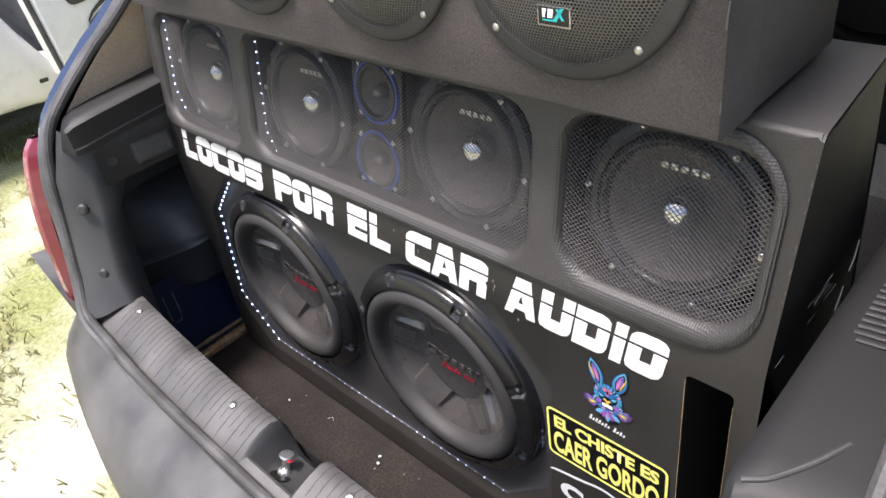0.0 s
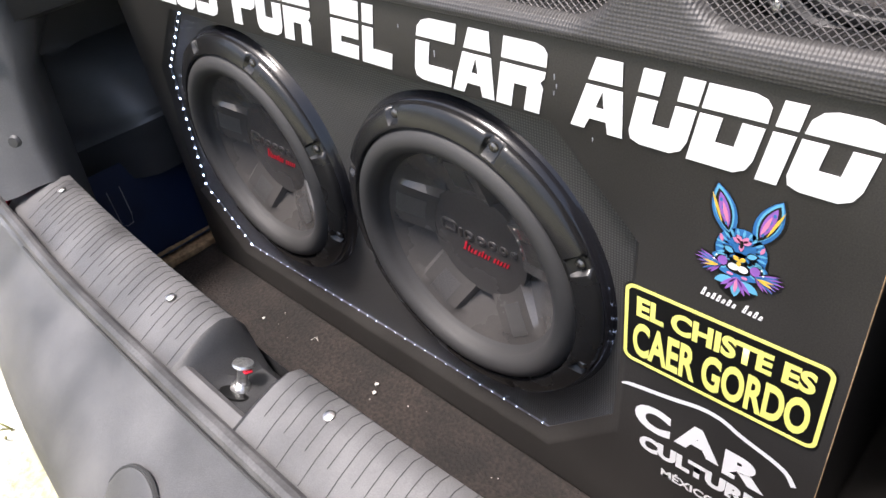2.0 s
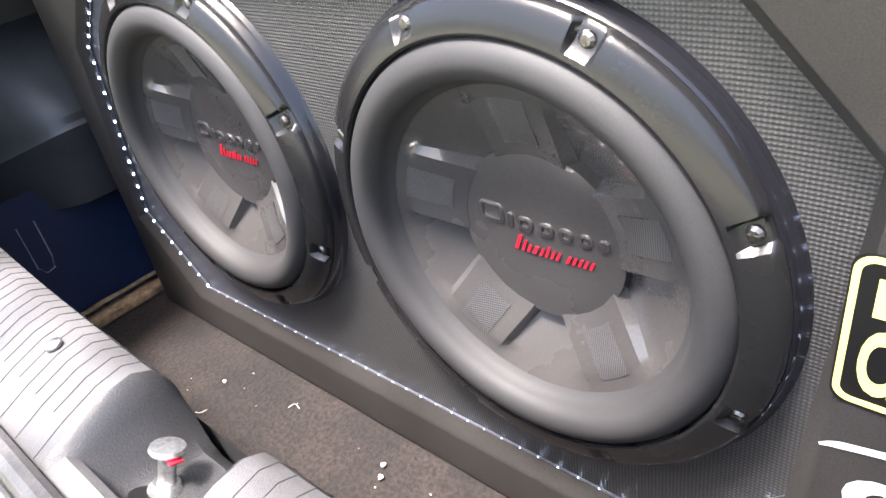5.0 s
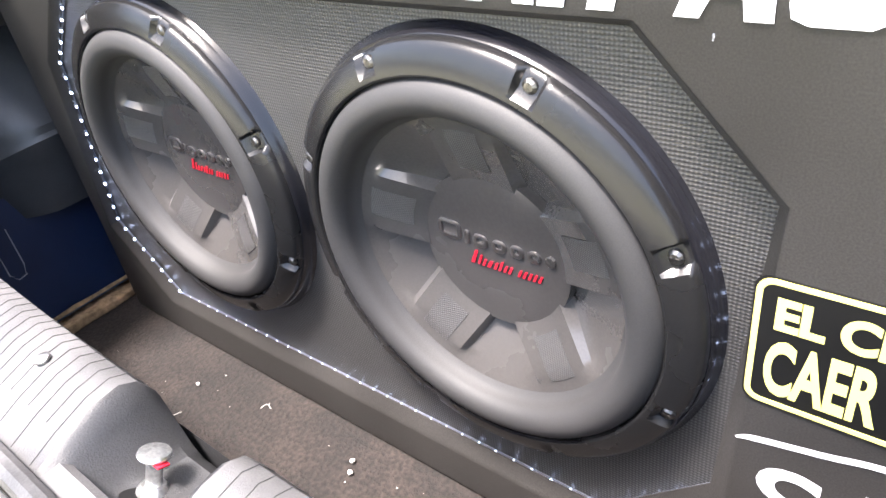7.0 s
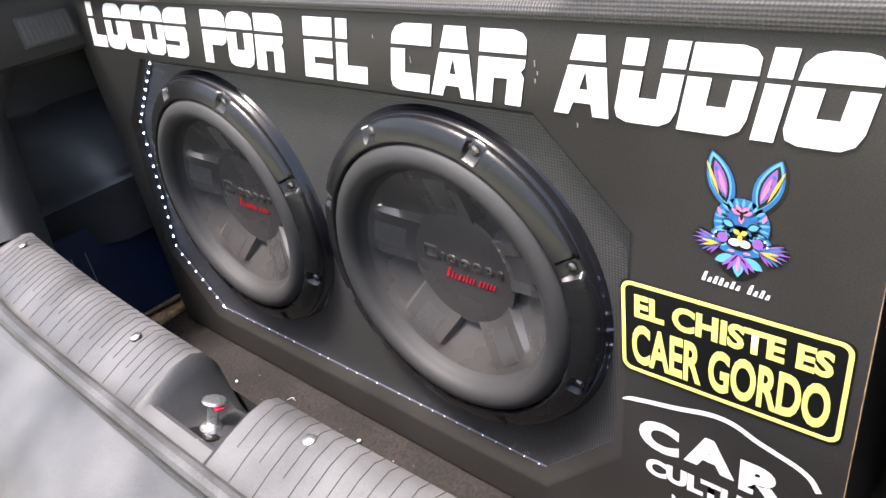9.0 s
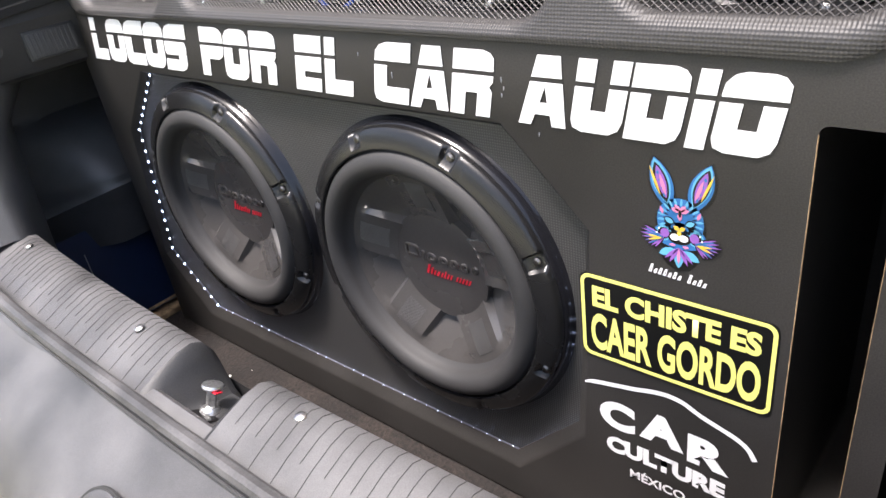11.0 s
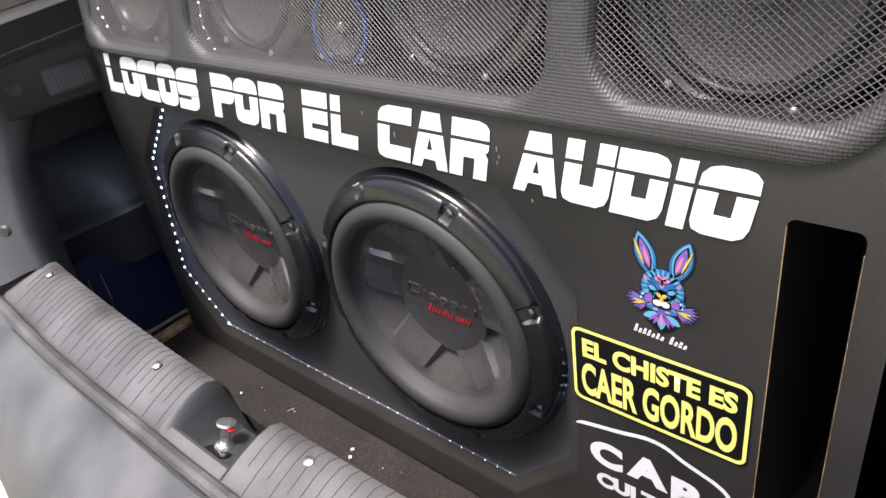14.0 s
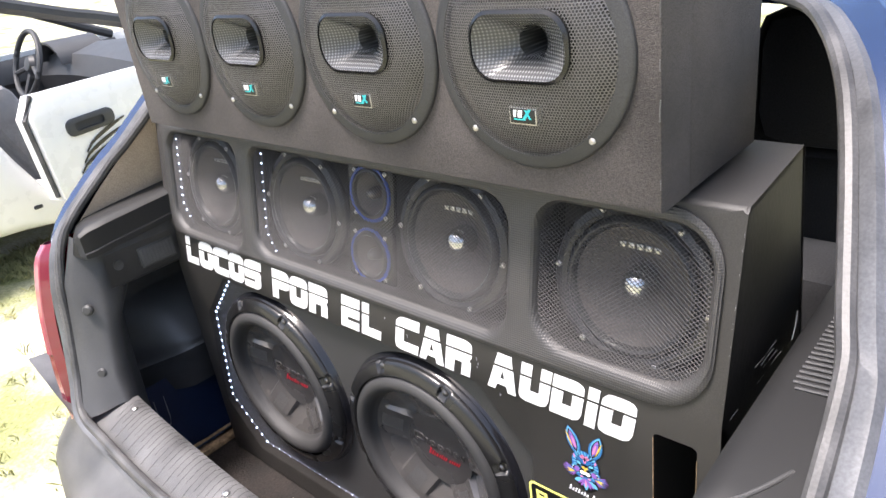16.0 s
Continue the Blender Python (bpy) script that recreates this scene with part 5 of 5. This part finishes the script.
# raw board edge showing beside the carpet
board = thing("floor_board", "raw splintered wooden board under the boot carpet", "board")
bm = box(-0.648, -0.606, -0.165, 0.03, -0.2545, -0.243, 0.002)
bmesh.ops.subdivide_edges(bm, edges=bm.edges[:], cuts=6, use_grid_fill=True)
for v in bm.verts:
    v.co += Vector(noise.noise_vector(v.co * 90)) * 0.0022
part("plank", bm, M["wood"], board)

# beige post trim
for sign in (-1, 1):
    f = (lambda p: p) if sign < 0 else mirrored
    rows = [f([(-0.609, -0.125, 0.292), (-0.604, -0.055, 0.353), (-0.575, 0.05, 0.44), (-0.53, 0.15, 0.50)]), f([(-0.614, -0.10, 0.280), (-0.612, 0.0, 0.31), (-0.585, 0.12, 0.42), (-0.545, 0.21, 0.50)]),
            f([(-0.63, 0.25, 0.28), (-0.63, 0.27, 0.34), (-0.60, 0.30, 0.44), (-0.56, 0.33, 0.50)])]
    part("post_trim", loft([smooth_path(r, 4) for r in rows]), M["beige"], car, "beige fabric post trim")

# tail lamps
for sign in (-1, 1):
    f = (lambda p: p) if sign < 0 else mirrored
    edge = [(-0.625, -0.226, -0.075), (-0.632, -0.224, 0.0), (-0.638, -0.216, 0.08), (-0.641, -0.202, 0.16), (-0.643, -0.180, 0.235), (-0.642, -0.160, 0.262)]
    rows = [[(x - dx, y + dy, z - dz) for x, y, z in edge] for dx, dy, dz in ((0.0, 0.0, 0.0), (0.008, -0.014, 0.001), (0.022, -0.016, 0.003), (0.038, 0.0, 0.006), (0.048, 0.04, 0.012), (0.052, 0.09, 0.02))]
    lamp = part("tail_lamp", loft([smooth_path(f(r), 4) for r in rows]), M["lens_red"], car, "red tail lamp")
    rows = [[(x * 1.003, y - 0.002, z) for x, y, z in r[2:]] for r in rows[:4]]
    part("clear_lens", loft([smooth_path(f(r), 4) for r in rows]), M["lens_clear"], lamp, "pale upper lens")

# rear seat and head restraint
part("seat_back", box(-0.64, 0.56, 0.36, 0.50, -0.23, 0.20, 0.03), M["seat"], car, "dark cloth rear seat back")
for x in (0.30, -0.36):
    own = box(x - 0.115, x + 0.09, 0.58, 0.66, 0.27, 0.492, 0.06)
    part("headrest", own, M["seat"], car, "dark cloth headrest")
    part("front_seat", box(x - 0.22, x + 0.22, 0.64, 0.78, -0.30, 0.37, 0.05), M["seat"], car, "dark cloth front seat back")

# ---- crumbs on the carpet ----
rng = random.Random(4)
crumbs = bmesh.new()
for x, y, s in [(-0.153, -0.034, 0.0028), (-0.145, -0.045, 0.003), (-0.379, -0.05, 0.0022)] + [(rng.uniform(-0.55, 0.1), rng.uniform(-0.15, -0.02), rng.uniform(0.0003, 0.0008)) for _ in range(34)]:
    own = bmesh.new()
    bmesh.ops.create_icosphere(own, subdivisions=1, radius=s, matrix=Matrix.Translation((x, y, -0.254 + s * 0.4)))
    for v in own.verts:
        v.co += Vector(noise.noise_vector(v.co * 900)) * s * 0.5
    merge(crumbs, own)
for _ in range(7):
    x, y, a = rng.uniform(-0.5, 0.05), rng.uniform(-0.14, -0.03), rng.uniform(0, 6.3)
    tube(smooth_path([(x, y, -0.2525), (x + 0.008 * math.cos(a), y + 0.008 * math.sin(a), -0.251), (x + 0.012 * math.cos(a + 0.6), y + 0.012 * math.sin(a + 0.6), -0.2525)], 3), 0.0003, 4, bm=crumbs)
tagged(part("crumbs", crumbs, M["crumb"]), "pale crumbs and bits of straw on the carpet", "crumbs", kind="stuff")

# ---- white car standing alongside ----
WX = -3.10
white = thing("white_car", "white sports car with its door open and dark stripes", "car")
# rear quarter and sill under the door opening: rows run along the car
prof = []
for y, top, low in ((-1.6, 0.16, -0.44), (-0.8, 0.20, -0.45), (-0.1, 0.20, -0.46), (0.28, 0.19, -0.47), (0.40, 0.10, -0.475), (0.48, -0.10, -0.48), (0.56, -0.27, -0.485), (0.70, -0.30, -0.50), (1.6, -0.30, -0.53)):
    h = top - low
    prof.append([(WX - 0.16, y, top), (WX - 0.06, y, top - 0.01), (WX, y, top - 0.12 * h), (WX + 0.03, y, top - 0.45 * h), (WX + 0.015, y, low + 0.2 * h), (WX - 0.02, y, low + 0.05 * h), (WX - 0.12, y, low)])
part("body_side", loft([smooth_path(r, 4) for r in prof]), M["white_paint"], white, "white painted rear quarter and sill")
part("side_marker", box(WX - 0.01, WX + 0.032, 0.475, 0.515, -0.365, -0.345, 0.006), M["trim_dark"], white, "small dark side marker")
def side_x(z):
    return WX + 0.006 + 0.027 * max(0, min(1, (0.11 - z) / 0.21))


for k in range(6):
    z = 0.085 - 0.05 * k
    rows = []
    for u in range(6):
        y, zz, w = 0.02 + 0.05 * u, z + 0.012 * math.sin(u * 0.9 + k), 0.011 * (1 - (u / 5) ** 2) + 0.001
        rows.append([(side_x(zz + w), y, zz + w), (side_x(zz - w), y, zz - w)])
    part("stripe", loft(rows, thick=0.002), M["gloss"], white, "dark painted stripe")
# door frame, pillars, roof line
part("roof_rail", tube(smooth_path([(WX - 0.10, -0.4, 0.60), (WX - 0.10, 0.4, 0.58), (WX - 0.10, 0.63, 0.55), (WX - 0.10, 0.96, 0.445), (WX - 0.11, 1.20, 0.375), (WX - 0.16, 1.9, 0.13)], 5), 0.035, 8), M["trim_dark"], white, "dark roof rail")
part("far_side", loft([[(WX - 1.5, y, 0.20), (WX - 1.52, y, -0.1), (WX - 1.5, y, -0.48)] for y in (-1.6, 1.0, 3.2)], thick=0.02), M["white_paint"], white, "far body side")
part("far_door_panel", loft([[(WX - 1.46, y, 0.17), (WX - 1.43, y, 0.12), (WX - 1.42, y, 0.03), (WX - 1.45, y, 0.0), (WX - 1.45, y, -0.44)] for y in (-0.9, 0.4, 1.75)]), M["dash"], white, "dark far door panel")
part("instrument_cluster", flat_poly([disc(WX - 1.12, 0.15, 0.17, 0.10, 24)], 1.30, 0.02), M["gloss"], white, "black instrument cluster")
part("far_rail", tube(smooth_path([(WX - 1.4, 0.0, 0.56), (WX - 1.4, 0.9, 0.54), (WX - 1.38, 1.7, 0.2)], 5), 0.03, 8), M["trim_dark"], white, "far roof rail")
part("cabin_floor", loft([[(x, y, -0.42) for y in (-0.9, 2.0)] for x in (WX - 1.5, WX - 0.05)], thick=0.02), M["dash"], white, "dark cabin floor")
part("bonnet", loft([smooth_path([(WX - 1.5, y, z - 0.08), (WX - 0.75, y, z + 0.02), (WX, y, z - 0.08)], 5) for y, z in ((1.75, 0.16), (2.4, 0.10), (3.3, -0.05))]), M["white_paint"], white, "white bonnet")
part("wing", loft([[(WX, y, z), (WX + 0.03, y, z - 0.25), (WX, y, -0.5)] for y, z in ((1.45, 0.10), (2.4, 0.03), (3.3, -0.12))]), M["white_paint"], white, "white front wing")
part("dashboard", loft([smooth_path([(WX - 1.45, y, z), (WX - 0.8, y, z + 0.03), (WX - 0.08, y, z)], 5) for y, z in ((1.22, -0.20), (1.18, 0.04), (1.24, 0.15), (1.42, 0.19), (1.85, 0.14))]), M["dash"], white, "grey dashboard")
part("instrument_hood", loft([[(WX - 1.12 + 0.20 * math.cos(a), y, 0.13 + 0.13 * math.sin(a)) for a in [math.pi * k / 12 for k in range(13)]] for y in (1.16, 1.45)], thick=0.015), M["dash"], white, "instrument hood")
wheel = bmesh.new()
ringp = [(0.185 * math.cos(2 * math.pi * k / 32), 0, 0.185 * math.sin(2 * math.pi * k / 32)) for k in range(32)]
tube(ringp, 0.016, 8, closed=True, bm=wheel)
for a in (200, 340, 90 + 180):
    t = radians(a)
    tube([(0.04 * math.cos(t), 0.02, 0.04 * math.sin(t)), (0.178 * math.cos(t), 0, 0.178 * math.sin(t))], 0.014, 6, bm=wheel)
merge(wheel, lathe([(0, -0.01), (0.04, -0.005), (0.055, 0.02)], 16))
part("steering_wheel", wheel, M["trim_dark"], white, "black three-spoke steering wheel", at=pose(WX - 0.95, 0.985, 0.175, -22))
for dx in (-1.05, -0.38):
    seatp = bmesh.new()
    own = box(-0.23, 0.23, -0.09, 0.09, 0, 0.62, 0.06)
    own.transform(pose(0, 0.02, 0, 22))
    merge(seatp, own)
    merge(seatp, box(-0.24, 0.24, 0.05, 0.52, -0.06, 0.10, 0.05))
    part("seat", seatp, M["grey_seat"], white, "grey cloth bucket seat", at=pose(WX + dx, 0.74, -0.40))
# open door: hinged at its front edge, swung outwards
own = slab([(0.02, -0.30), (1.0, -0.32), (1.0, 0.10), (0.95, 0.15), (0.06, 0.17), (0.0, 0.08)], [], 0.0, 0.11, 0.02)
open_door = part("door", own, M["white_paint"], white, "white door, open", at=pose(WX + 0.286, 0.523, 0, 0, 0, 105))
part("door_pull", slab(rounded(0.14, 0.40, -0.045, 0.035, 0.035), [rounded(0.18, 0.34, -0.024, 0.014, 0.015)], -0.015, 0.0, 0.006), M["dash"], open_door, "grey door pull")
part("door_pull_recess", flat_poly([rounded(0.18, 0.34, -0.024, 0.014, 0.015)], -0.003, 0.001), M["groove"], open_door, smooth=False)
for k in range(6):
    rows = []
    for n in range(8):
        u, w = 0.05 + 0.03 * k + 0.036 * n, 0.0075 * math.sin(math.pi * (n + 0.5) / 8) + 0.0012
        z = -0.34 + 0.042 * k + 0.10 * (n / 7) ** 0.6
        rows.append([(u, -0.006, z + w), (u + 0.004, -0.006, z - w)])
    part("stripe", loft(rows, thick=0.003), M["gloss"], open_door, "dark painted stripe", smooth=False)
part("door_edge_seal", tube([(0.01, 0.03, -0.28), (-0.012, 0.03, 0.08), (0.05, 0.03, 0.175)], 0.012, 6), M["seal"], open_door, "black door seal")
for y in (-0.95, 2.55):
    wheelp = lathe([(0.10, 0.0), (0.19, -0.01), (0.20, -0.02), (0.29, -0.03), (0.305, 0.0), (0.305, 0.16)], 32)
    part("tyre", wheelp, M["tyre"], white, "black tyre", at=pose(WX - 0.02, y, GROUND + 0.305, 0, 0, 90))

# ---- grass ----
def tufts(count, seed, x0, x1, y0, y1):
    r = random.Random(seed)
    verts, faces = [], []
    made = 0
    while made < count:
        x, y = r.uniform(x0, x1), r.uniform(y0, y1)
        if noise.noise((x * 1.6, y * 1.6, 3.3)) + 0.25 * r.random() < 0.12:
            if r.random() > 0.04:
                continue
        made += 1
        for _ in range(5):
            a, h, lean = r.uniform(0, 6.28), r.uniform(0.012, 0.04), r.uniform(0.3, 1.3)
            dx, dy = math.cos(a), math.sin(a)
            bx, by = x + r.uniform(-0.02, 0.02), y + r.uniform(-0.02, 0.02)
            k = len(verts)
            w = 0.0022
            verts += [(bx - dy * w, by + dx * w, GROUND), (bx + dy * w, by - dx * w, GROUND), (bx + dx * h * lean * 0.5 + dy * w, by + dy * h * lean * 0.5 - dx * w, GROUND + h * 0.7), (bx + dx * h * lean, by + dy * h * lean, GROUND + h)]
            faces += [(k, k + 1, k + 2), (k, k + 2, k + 3)]
    me = bpy.data.meshes.new("grass")
    me.from_pydata(verts, [], faces)
    me.materials.append(M["grass"])
    return me


tagged(new("grass", tufts(14000, 7, -3.6, -0.5, -2.2, 2.4)), "short dry yellow-green grass tufts on dirt", "grass", kind="stuff")

# ---- far backdrop seen through the glass ----
bm = bmesh.new()
bmesh.ops.create_cone(bm, segments=48, radius1=60, radius2=60, depth=7, cap_ends=False, matrix=Matrix.Translation((0, 0, GROUND + 3.5)))
for v in bm.verts:
    if v.co.z > 3:
        v.co.z += 2.5 * noise.noise((v.co.x * 0.1, v.co.y * 0.1, 0))
tagged(part("backdrop", bm, material("far_haze", (0.50, 0.48, 0.46), 0.9, vary=0.4, vary_scale=0.3, grain=0.4, grain_scale=2)), "pale distant walls and haze", "backdrop", kind="structure")
